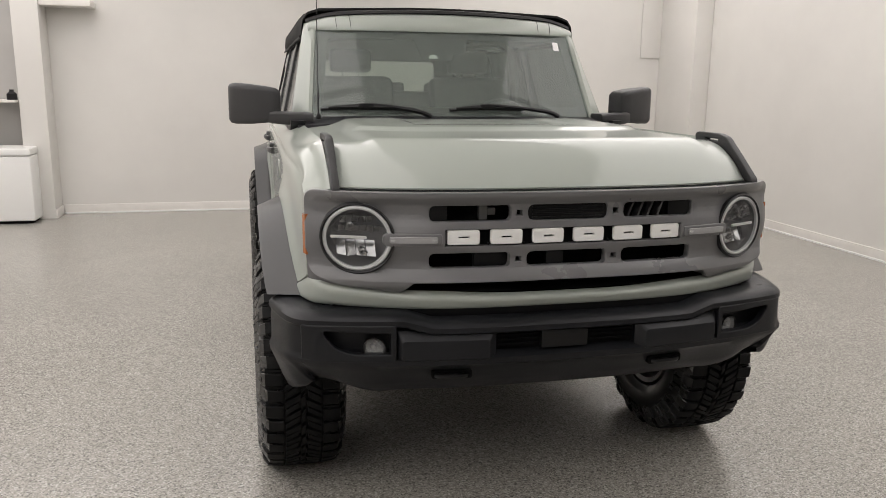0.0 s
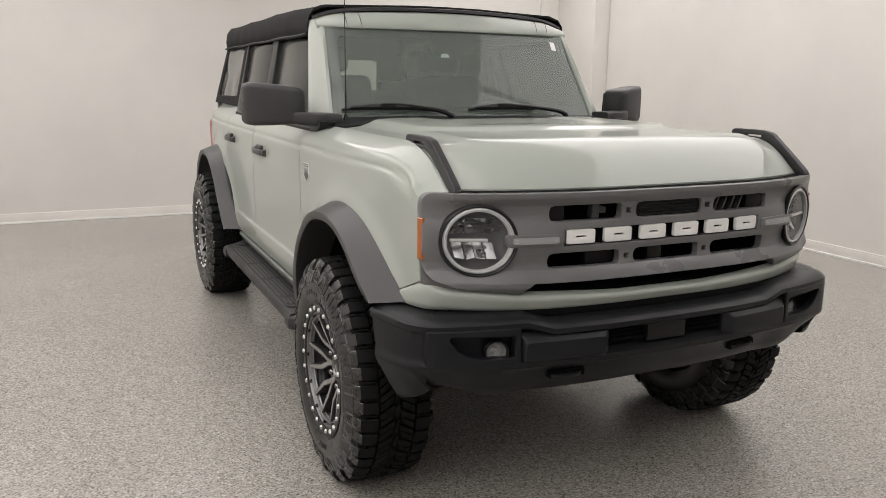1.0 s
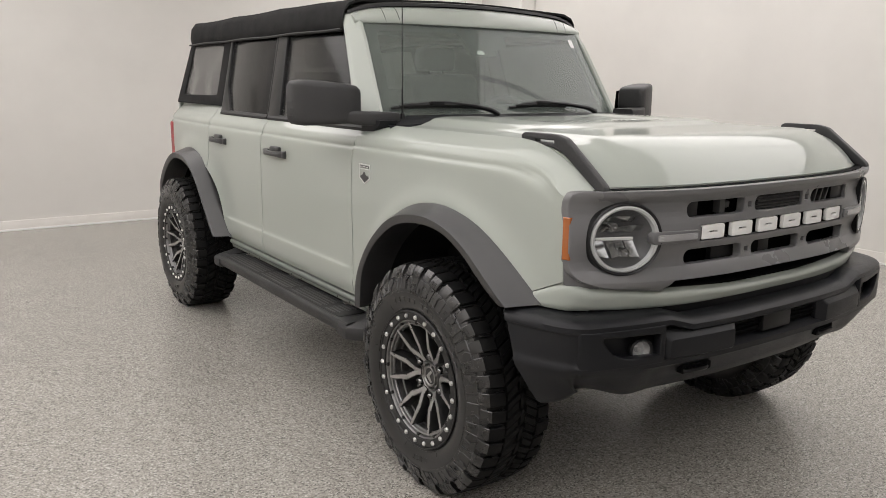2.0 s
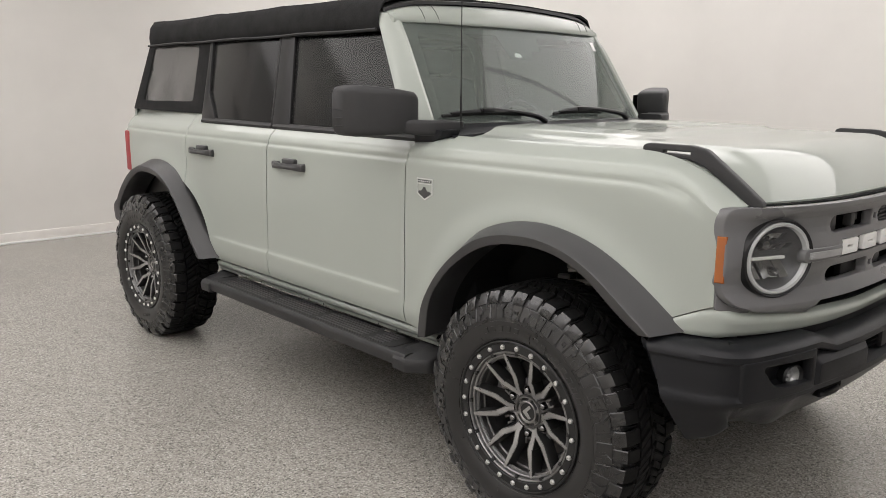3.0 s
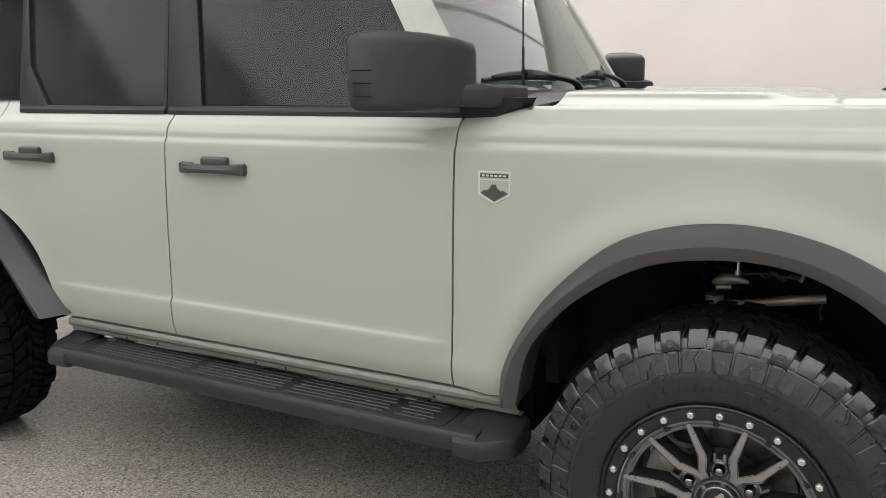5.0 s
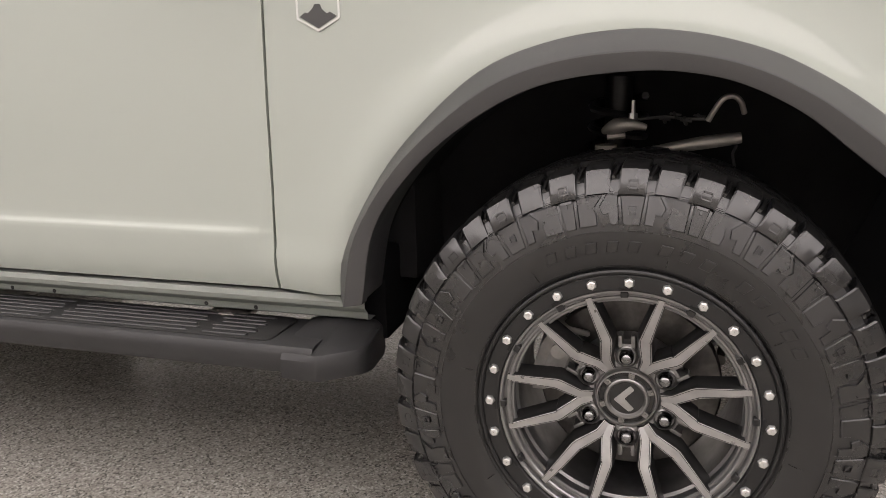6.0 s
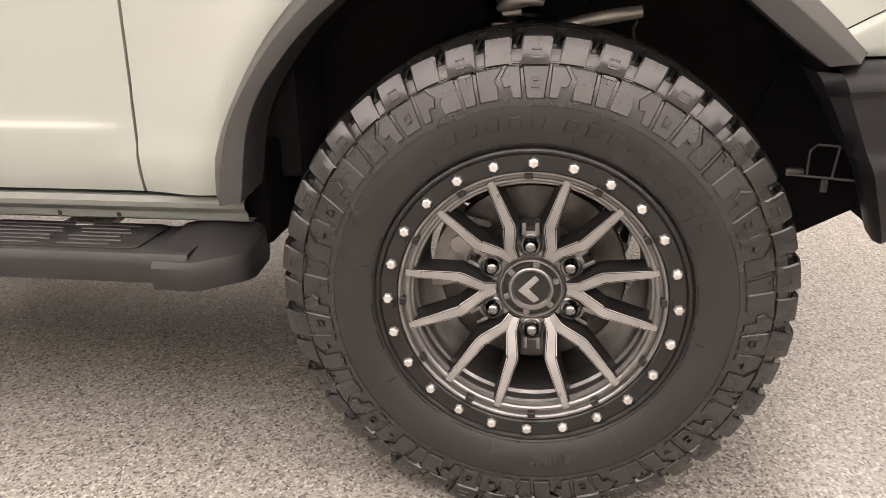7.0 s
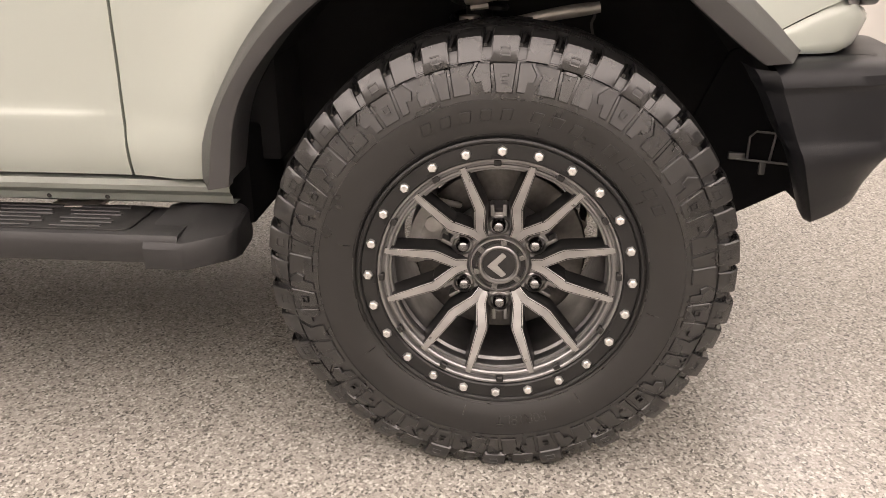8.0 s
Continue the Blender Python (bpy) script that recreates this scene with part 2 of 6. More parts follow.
def grid(rows, closed_u=False, closed_v=False):
    """A sheet through rows of points."""
    n, m = len(rows), len(rows[0])
    verts = [p for r in rows for p in r]
    faces = []
    for i in range(n if closed_u else n - 1):
        for j in range(m if closed_v else m - 1):
            a, b = i, (i + 1) % n
            c, d = j, (j + 1) % m
            faces.append((a * m + c, b * m + c, b * m + d, a * m + d))
    return bm_from(verts, faces)


def loft(rings, caps=True):
    """A skin over closed rings, with end caps."""
    n, m = len(rings), len(rings[0])
    verts = [p for r in rings for p in r]
    faces = [(i * m + j, i * m + (j + 1) % m, (i + 1) * m + (j + 1) % m, (i + 1) * m + j) for i in range(n - 1) for j in range(m)]
    if caps:
        faces += [tuple(reversed(range(m))), tuple((n - 1) * m + j for j in range(m))]
    bm = bm_from(verts, faces)
    bmesh.ops.recalc_face_normals(bm, faces=bm.faces[:])
    return bm


def thicken(bm, move):
    """Folds the open border of a sheet back by a vector, or by a function of the place."""
    edges = [e for e in bm.edges if len(e.link_faces) == 1]
    got = bmesh.ops.extrude_edge_only(bm, edges=edges)
    for v in got["geom"]:
        if isinstance(v, bmesh.types.BMVert):
            v.co += Vector(move(v.co)) if callable(move) else Vector(move)
    return bm


def tube(points, r, sides=10, ends=True):
    pts = [Vector(p) for p in points]
    rad = r if isinstance(r, (list, tuple)) else [r] * len(pts)
    rings = []
    ref = None
    for i, p in enumerate(pts):
        d = (pts[min(i + 1, len(pts) - 1)] - pts[max(i - 1, 0)]).normalized()
        if ref is None:
            ref = d.orthogonal().normalized()
        ref = (ref - d * ref.dot(d)).normalized()
        side = d.cross(ref)
        rings.append([p + (ref * math.cos(a) + side * math.sin(a)) * rad[i] for a in (2 * math.pi * k / sides for k in range(sides))])
    return loft(rings, ends)


def lathe(profile, steps=96, closed=True):
    """Turns (x, r) points round the x axis."""
    rings = [[(x, r * math.sin(2 * math.pi * k / steps), r * math.cos(2 * math.pi * k / steps)) for x, r in profile] for k in range(steps)]
    bm = grid(rings, closed_u=True, closed_v=closed)
    bmesh.ops.remove_doubles(bm, verts=bm.verts[:], dist=1e-5)
    bmesh.ops.recalc_face_normals(bm, faces=bm.faces[:])
    return bm


def plate(outer, holes=(), depth=0.01, bevel=0.003):
    """A flat plate with holes, in x and y, of that half thickness, with rounded edges."""
    cu = bpy.data.curves.new("tmp", "CURVE")
    cu.dimensions, cu.fill_mode, cu.extrude, cu.bevel_depth, cu.bevel_resolution = "2D", "BOTH", depth, bevel, 2
    for loop in (outer, *holes):
        s = cu.splines.new("POLY")
        s.points.add(len(loop) - 1)
        for p, (x, y) in zip(s.points, loop):
            p.co = (x, y, 0, 1)
        s.use_cyclic_u = True
    ob = bpy.data.objects.new("tmp", cu)
    scene.collection.objects.link(ob)
    bpy.context.view_layer.update()
    me = bpy.data.meshes.new_from_object(ob.evaluated_get(bpy.context.evaluated_depsgraph_get()))
    bm = bmesh.new()
    bm.from_mesh(me)
    bpy.data.objects.remove(ob)
    bpy.data.curves.remove(cu)
    bpy.data.meshes.remove(me)
    bmesh.ops.remove_doubles(bm, verts=bm.verts[:], dist=1e-5)
    bmesh.ops.recalc_face_normals(bm, faces=bm.faces[:])
    return bm


def slice_up(bm, axis, places):
    no = Vector((0, 0, 0))
    no[axis] = 1
    for p in places:
        co = Vector((0, 0, 0))
        co[axis] = p
        bmesh.ops.bisect_plane(bm, geom=bm.verts[:] + bm.edges[:] + bm.faces[:], plane_co=co, plane_no=no, dist=1e-5)
    return bm


def bend(bm, fn):
    for v in bm.verts:
        v.co = Vector(fn(v.co.x, v.co.y, v.co.z))
    return bm


def round_poly(pts, r, seg=5):
    """A polygon with its corners rounded."""
    out = []
    n = len(pts)
    for i in range(n):
        a, b, c = Vector(pts[i - 1]), Vector(pts[i]), Vector(pts[(i + 1) % n])
        ra = r[i] if isinstance(r, (list, tuple)) else r
        ra = min(ra, (a - b).length * 0.49, (c - b).length * 0.49)
        p, q = b + (a - b).normalized() * ra, b + (c - b).normalized() * ra
        for k in range(seg + 1):
            t = k / seg
            out.append(tuple(p * (1 - t) ** 2 + b * 2 * t * (1 - t) + q * t * t))
    return out


def circle(cx, cy, r, n=40):
    return [(cx + r * math.cos(2 * math.pi * k / n), cy + r * math.sin(2 * math.pi * k / n)) for k in range(n)]


def mirror(bm, s):
    """Built for the side of positive x; s = -1 turns it to the other side."""
    if s < 0:
        for v in bm.verts:
            v.co.x = -v.co.x
        bmesh.ops.reverse_faces(bm, faces=bm.faces[:])
    return bm


def lerp(a, b, t):
    return a + (b - a) * t


def smooth(a, b, t):
    t = min(1.0, max(0.0, (t - a) / (b - a)))
    return t * t * (3 - 2 * t)


def spline(pts, n):
    """n points on a smooth curve through pts."""
    p = [Vector(q) for q in pts]
    p = [p[0] * 2 - p[1]] + p + [p[-1] * 2 - p[-2]]
    out = []
    m = len(p) - 3
    for k in range(n):
        u = k / (n - 1) * m
        i = min(int(u), m - 1)
        t = u - i
        a, b, c, d = p[i:i + 4]
        out.append(0.5 * ((2 * b) + (c - a) * t + (2 * a - 5 * b + 4 * c - d) * t * t + (3 * b - a - 3 * c + d) * t ** 3))
    return out


# ---- the room ----
X0, X1, Y0, Y1 = -5.6, 4.36, -7.0, 6.42
floor = thing("floor", box(X0 - 0.2, X1 + 0.2, Y0 - 0.2, Y1 + 0.2, -0.2, FLOOR_Z, 0), FLOOR, "grey flake-speckled epoxy floor with a soft sheen", "floor", "structure")
thing("ceiling", box(X0 - 0.2, X1 + 0.2, Y0 - 0.2, Y1 + 0.2, CEILING, CEILING + 0.2, 0), CEIL, "plain white painted ceiling over the showroom", "ceiling", "structure")
thing("wall_north", box(X0 - 0.2, X1 + 0.2, Y1, Y1 + 0.2, FLOOR_Z, CEILING, 0), WALL, "bare off-white painted wall behind the vehicle", "wall", "structure")
thing("wall_east", box(X1, X1 + 0.2, Y0, Y1, FLOOR_Z, CEILING, 0), WALL, "bare off-white painted side wall", "wall", "structure")
thing("wall_west", box(X0 - 0.2, X0, Y0, Y1, FLOOR_Z, CEILING, 0), WALL, "bare off-white painted wall closing the room", "wall", "structure")
# out of view; mid grey chosen to hold down fill and reflections on the nose
thing("wall_south", box(X0 - 0.2, X1 + 0.2, Y0 - 0.2, Y0, FLOOR_Z, CEILING, 0), WALL_GREY, "unseen closing wall, its mid grey set to limit light on the nose", "wall", "structure")
thing("column_east", box(4.14, 4.358, 5.58, 6.418, FLOOR_Z, CEILING - 0.002, 0.006), WALL, "boxed off-white column in the room corner", "column", "structure")
thing("column_west", box(-3.32, -3.06, 6.08, 6.418, FLOOR_Z, CEILING - 0.002, 0.006), WALL, "boxed off-white column beside the alcove", "column", "structure")
thing("wall_panel", box(3.87, 4.139, 6.40, 6.419, 1.84, CEILING - 0.002, 0.003), WALL, "shallow off-white raised panel on the wall", "panel", "structure")
thing("beam", box(-3.055, -2.56, 6.10, 6.419, 2.235, 2.295, 0.006), TRIM, "white ledge projecting from the column", "beam", "structure")


def baseboard(name, x0, x1, y0, y1):
    b = join(box(x0, x1, y0, y1, FLOOR_Z, FLOOR_Z + 0.1, 0.004))
    thing(name, b, TRIM, "painted off-white baseboard along the wall", "baseboard", "structure")


baseboard("baseboard_north", -3.058, 4.138, 6.402, 6.419)
baseboard("baseboard_east", 4.342, 4.359, Y0 + 0.02, 5.578)
baseboard("baseboard_column", 4.124, 4.139, 5.58, 6.40)
baseboard("baseboard_west", -3.059, -3.044, 6.08, 6.40)
thing("sealant_strip", join(box(-3.04, 4.12, 6.385, 6.401, FLOOR_Z, FLOOR_Z + 0.018, 0.004), box(4.325, 4.341, Y0 + 0.02, 5.57, FLOOR_Z, FLOOR_Z + 0.018, 0.004)), WHITE, "thin pale sealant line where floor meets baseboard", "trim", "structure")

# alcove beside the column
# thin added panel; the shade of the recess is put into its grey
thing("alcove_shade_panel", box(X0 + 0.004, -3.322, 6.400, 6.419, FLOOR_Z, CEILING - 0.002, 0.002), WALL_SHADE, "back of the alcove, grey darkened to imitate the recess's shade", "wall", "structure")
thing("shelf", join(box(-4.5, -3.325, 5.98, 6.415, 1.25, 1.275, 0.003)), TRIM, "white wall shelf in the alcove", "shelf")
appliance = tagged(new("chest_freezer"), "white chest freezer standing in the alcove", "freezer")
appliance.location = (-3.72, 5.98, FLOOR_Z)
part("body", box(-0.53, 0.53, -0.2, 0.28, 0.03, 0.70, 0.02, 3), WHITE, appliance)
part("lid", box(-0.535, 0.535, -0.21, 0.28, 0.706, 0.78, 0.02, 3), WHITE, appliance)
part("plinth", box(-0.50, 0.50, -0.17, 0.26, 0.0, 0.03, 0.004), BLACK_MATT, appliance)
thing("dark_jug", join(lathe([(0.0, 0.001), (0.0, 0.05), (0.06, 0.050), (0.085, 0.022), (0.105, 0.022), (0.105, 0.001)], 20, False)), BLACK_SATIN, "small black jug on the alcove shelf", "jug")
jug = bpy.data.objects["dark_jug"]
jug.matrix_basis = pose(-3.385, 6.10, 1.2755, 0, -90, 0)


def ceiling_light(x, y, w, l):
    e = tagged(new("ceiling_light"), "long white ceiling light with a frosted diffuser, switched on", "ceiling light", "ceiling lights")
    e.location = (x, y, CEILING)
    part("frame", join(box(-w / 2 - 0.02, w / 2 + 0.02, -l / 2 - 0.02, l / 2 + 0.02, -0.045, -0.001, 0.006)), WHITE, e)
    part("diffuser", join(box(-w / 2, w / 2, -l / 2, l / 2, -0.055, -0.046, 0.003)), LAMP, e, "glowing frosted diffuser")


for lx, wide, rows_of in ((-3.7, 3.4, (-4.75, -1.65, 1.45, 4.55)), (-1.1, 1.0, (-4.75, -1.65, 1.45, 4.55)), (2.6, 3.0, (-1.65, 1.45, 4.55))):
    for ly in rows_of:
        ceiling_light(lx, ly, wide, 3.05)

# ---- the vehicle: front to -y, its right side to -x, front axle at y = 0 ----
suv = tagged(new("suv"), "sage grey four-door suv with black soft top and mud tyres", "suv")
WB = 2.949
HUB_Z = 0.432


def front_y(x):
    """Plan curve of the nose."""
    return -0.742 + 0.165 * (abs(x) / 0.82) ** 3.2


SIDE_Z = [0.50, 0.545, 0.562, 0.60, 0.655, 0.680, 0.686, 0.694, 0.70, 0.75, 0.95, 1.13, 1.200, 1.209, 1.220, 1.228, 1.240, 1.258, 1.272, 1.286, 1.30, 1.34]
SIDE_X = [0.800, 0.812, 0.836, 0.849, 0.8550, 0.8560, 0.8545, 0.8492, 0.8485, 0.8497, 0.856, 0.857, 0.8550, 0.8525, 0.8448, 0.8450, 0.8430, 0.8330, 0.819, 0.805, 0.793, 0.765]


def plan(y):
    """How far the side draws in towards the ends."""
    d = 0.0
    if y < 0.3:
        d -= 0.040 * ((0.3 - y) / 0.885) ** 3
    if y > 2.3:
        d -= 0.050 * ((y - 2.3) / 1.2) ** 2
    return d


def arch_bulge(y, z):
    out = 0.0
    for cy in (0.03, WB - 0.02):
        r = math.hypot(y - cy, (z - 0.46) * 0.97)
        if z > 0.55:
            out += 0.022 * math.exp(-((r - 0.580) / 0.060) ** 2)
    return out


def side_x(y, z):
    sx = float(np.interp(z, SIDE_Z, SIDE_X))
    # creases die out towards the nose, and below the seam end
    if 0.65 < z < 0.75 and (y < 0.80 or y > 2.26):
        sx = lerp(sx, float(np.interp(z, [0.60, 0.95], [0.847, 0.857])), 1 - smooth(0.70, 0.80, y) if y < 1 else smooth(2.22, 2.34, y))
    if 1.19 < z < 1.25 and y < -0.25:
        sx = lerp(sx, float(np.interp(z, [1.19, 1.25], [0.854, 0.832])), 1 - smooth(-0.5, -0.25, y))
    return sx + plan(y) + arch_bulge(y, z)


def arch_z(y, cy, half, top, floor_z):
    """Height of the wheel opening above a place along the side."""
    u = abs(y - cy) / half
    return floor_z + (top - floor_z) * (1 - u ** 2.6) ** (1 / 2.2) if u < 1 else floor_z


def seam_z(y):
    """Joint between the front wing and the nose strip."""
    return lerp(0.838, 0.902, min(1.0, max(0.0, (-0.44 - y) / 0.14)))


def sill_z(y):
    z = 0.565
    if -0.53 < y < 0.545:
        z = max(z, arch_z(y, 0.0, 0.54, 1.015, 0.45))
    if 2.30 < y < 3.47:
        z = max(z, arch_z(y, 2.90, 0.60, 1.01, 0.45))
    if y <= -0.44:
        z = max(z if y > -0.53 else 0.0, seam_z(y) + 0.003)
    if y >= 3.45:
        z = 0.70
    return z


def columns(y0, y1, extra=(), step=0.03):
    n = max(2, int((y1 - y0) / step))
    ys = sorted(set([round(lerp(y0, y1, k / n), 4) for k in range(n + 1)] + [e for e in extra if y0 < e < y1]))
    return ys


def seam_lean(z):
    """The front door's leading seam leans forward towards the belt line."""
    return 0.013 - 0.022 * (z - 0.573) / 0.712


def pillar_lean(z):
    """The seam between the doors leans forward towards the belt line."""
    return -0.040 * min(1.0, max(0.0, (z - 0.62) / 0.62))


def side_panel(name, y0, y1, ztop, s, label="", edge=None, low=None):
    """A sheet of the body side between two upright seams."""
    rows = []
    for y in columns(y0, y1, (-0.53, -0.5, -0.47, 0.47, 0.5, 0.53, 0.545, 0.70, 0.74, 0.78, 0.8)):
        zt = ztop(y) if callable(ztop) else ztop
        zb = max(sill_z(y), low or 0)
        master = [0.565, 0.575, 0.60, 0.63, 0.655, 0.672, 0.681, 0.685, 0.6885, 0.692, 0.697, 0.71, 0.75, 0.80, 0.85, 0.90, 0.95, 1.0, 1.04, 1.08, 1.13, 1.17, 1.195, 1.203, 1.209, 1.214, 1.220, 1.225, 1.232, 1.24, 1.25, 1.258, 1.266, 1.275, 1.282, 1.288]
        fixed = [min(max(z, zb), zt) for z in master] + [lerp(min(1.288, zt), zt, k / 3) for k in (1, 2, 3)]
        rows.append([(side_x(y, z), edge(y, z) if edge else y, z) for z in fixed])
    bm = grid(rows)
    bmesh.ops.remove_doubles(bm, verts=bm.verts[:], dist=2e-5)
    thicken(bm, (-0.022, 0, 0))
    bmesh.ops.recalc_face_normals(bm, faces=bm.faces[:])
    return part(name, mirror(bm, s), PAINT, suv, label, 40)


def fender_top(y):
    t = min(1.0, max(0.0, (-0.26 - y) / 0.345))
    return 1.314 - 0.132 * t ** 2.1


def front_fender(s):
    """Side and rolled-over top up to the bonnet seam."""
    rows = []
    for y in columns(-0.572, 0.70, (-0.53, 0.5, 0.52, 0.545), 0.025):
        zb = sill_z(y)
        w = 1 - smooth(-0.572, -0.44, y)
        zt = fender_top(y + w * (front_y(0.742) - front_y(0.818)))
        k = (zt - 1.0) / 0.305
        lo = [zb + (1.12 - zb) * i / 22 for i in range(23)] if zb < 1.1 else []
        hi = [1.135, 1.16, 1.18, 1.195, 1.203, 1.209, 1.214, 1.220, 1.225, 1.232, 1.24, 1.25, 1.258, 1.265]
        f = 1 - smooth(0.66, 0.98, k)
        r = []
        for z in lo + hi:
            zk = 1.0 + (z - 1.0) * k if z > 1.0 else z
            r.append((lerp(side_x(y, z), side_x(y, zk), f), y, zk))
        xs, zs = r[-1][0], r[-1][2]
        for q in range(1, 9):
            u = q / 8
            r.append((lerp(xs, 0.742, u), y, zs + (zt - zs) * (u + 0.34 * u * (1 - u))))
        r = [(px, py + w * (front_y(min(px, 0.818)) - front_y(0.818)) + seam_lean(pz) * smooth(0.56, 0.70, y), pz) for px, py, pz in r]
        rows.append(r)
    bm = grid(rows)
    thicken(bm, lambda c: (-0.02, 0, -0.004) if c.z < 1.25 else (-0.006, 0, -0.02))
    bmesh.ops.recalc_face_normals(bm, faces=bm.faces[:])
    return part("front_fender", mirror(bm, s), PAINT, suv, "", 40)


def rocker(s):
    """Painted sill under the doors with its bolt holes."""
    prof = [(0.79, 0.558), (0.841, 0.557), (0.848, 0.547), (0.847, 0.537), (0.839, 0.529), (0.834, 0.525), (0.833, 0.517), (0.831, 0.510), (0.822, 0.505), (0.76, 0.504)]
    rows = [[(x, y, z) for x, z in prof] for y in (0.525, 0.54, 0.7, 1.2, 1.8, 2.26, 2.28)]
    bm = grid(rows)
    bmesh.ops.solidify(bm, geom=bm.faces[:], thickness=0.004)
    ob = part("sill", mirror(bm, s), PAINT, suv, "", 16)
    for y in (0.78, 0.90, 1.30, 1.42, 1.85, 2.0):
        b = lathe([(0.0, 0.0005), (0.0, 0.005), (0.0015, 0.0045), (0.0015, 0.0005)], 12, False)
        bmesh.ops.translate(b, verts=b.verts[:], vec=(0.8325, y, 0.5165))
        part("sill_bolt", mirror(b, s), TRIM_RUBBER if y > 0.7 else PAINT, ob)


def flare(name, pts, lips, s, label):
    """Moulded wheel-arch extension along two matching curves."""
    n = 56
    a, b = spline([(p[0], p[1], 0) for p in pts], n), spline([(p[0], p[1], 0) for p in lips], n)
    rings = []
    for i in range(n):
        (ya, za), (yb, zb) = a[i].xy, b[i].xy
        xa = side_x(ya, min(za, 1.1)) - 0.004
        xo = 0.962 - 0.02 * abs(2 * i / (n - 1) - 1) ** 3
        ring = [(xa - 0.02, ya, za), (xa + 0.006, ya, za), (xa + 0.014, lerp(ya, yb, 0.05), lerp(za, zb, 0.05)),
                (lerp(xa, xo, 0.52), lerp(ya, yb, 0.27), lerp(za, zb, 0.27)), (lerp(xa, xo, 0.93), lerp(ya, yb, 0.495), lerp(za, zb, 0.495)),
                (xo - 0.003, lerp(ya, yb, 0.52), lerp(za, zb, 0.52)), (xo, lerp(ya, yb, 0.55), lerp(za, zb, 0.55)), (xo - 0.002, lerp(ya, yb, 0.93), lerp(za, zb, 0.93)), (xo - 0.005, yb, zb),
                (xo - 0.03, yb, zb), (xo - 0.05, lerp(yb, ya, 0.1), lerp(zb, za, 0.1)), (0.80, lerp(yb, ya, 0.15), lerp(zb, za, 0.15))]
        rings.append(ring)
    bm = loft(rings)
    return part(name, mirror(bm, s), FLARE_GREY, suv, label, 45)


FRONT_ARCH = [(0.572, 0.565), (0.546, 0.679), (0.468, 0.817), (0.375, 0.922), (0.268, 1.008), (0.149, 1.052), (0.027, 1.068), (-0.081, 1.060), (-0.186, 1.033), (-0.272, 0.993), (-0.358, 0.938), (-0.44, 0.872), (-0.502, 0.815)]
FRONT_LIP = [(0.493, 0.578), (0.462, 0.722), (0.392, 0.825), (0.308, 0.901), (0.209, 0.962), (0.116, 0.992), (0.001, 1.004), (-0.084, 0.999), (-0.159, 0.980), (-0.242, 0.938), (-0.31, 0.885), (-0.37, 0.838), (-0.415, 0.806)]
REAR_ARCH = [(2.262, 0.575), (2.33, 0.665), (2.42, 0.775), (2.51, 0.88), (2.62, 0.985), (2.73, 1.038), (2.86, 1.060), (3.0, 1.056), (3.12, 1.024), (3.24, 0.955), (3.34, 0.88), (3.42, 0.80), (3.46, 0.74)]
REAR_LIP = [(2.335, 0.575), (2.385, 0.655), (2.455, 0.76), (2.535, 0.86), (2.63, 0.935), (2.74, 0.978), (2.86, 0.994), (2.98, 0.988), (3.09, 0.945), (3.19, 0.885), (3.27, 0.82), (3.335, 0.76), (3.37, 0.71)]


def wheel_house(cy, s):
    """Black liner above a wheel, open to the side and below."""
    rows = []
    for k in range(25):
        a = math.pi * (k / 24 * 0.92 + 0.04)
        y, z = cy + 0.56 * math.cos(a), 0.46 + 0.55 * math.sin(a)
        rows.append([(0.84, y, z), (0.70, y, z), (0.52, y, z), (0.48, cy + 0.4 * math.cos(a), 0.46 + 0.38 * math.sin(a)), (0.47, cy, 0.5)])
    return part("wheel_house", mirror(grid(rows), s), LINER, suv)


def door_window(name, pts, s, parent, mat=None, inset=0.0):
    """Flat tinted pane on the leaning side, given by (y, z) corners."""
    bm = plate(round_poly(pts, 0.012, 3), (), 0.002, 0.0008)
    bend(bm, lambda y, z, d: (cabin_x(z) - inset + d, y, z))
    bmesh.ops.recalc_face_normals(bm, faces=bm.faces[:])
    ob = part(name, mirror(bm, s), mat or SIDE_GLASS, parent)
    ob.visible_shadow = False
    return ob


def cabin_x(z):
    return 0.800 - (z - 1.29) * 0.235


def side_plate(outer, holes, depth, bevel, inset, s):
    bm = plate(outer, holes, depth, bevel)
    bend(bm, lambda y, z, d: (cabin_x(z) - inset + d, y, z))
    bmesh.ops.recalc_face_normals(bm, faces=bm.faces[:])
    return mirror(bm, s)


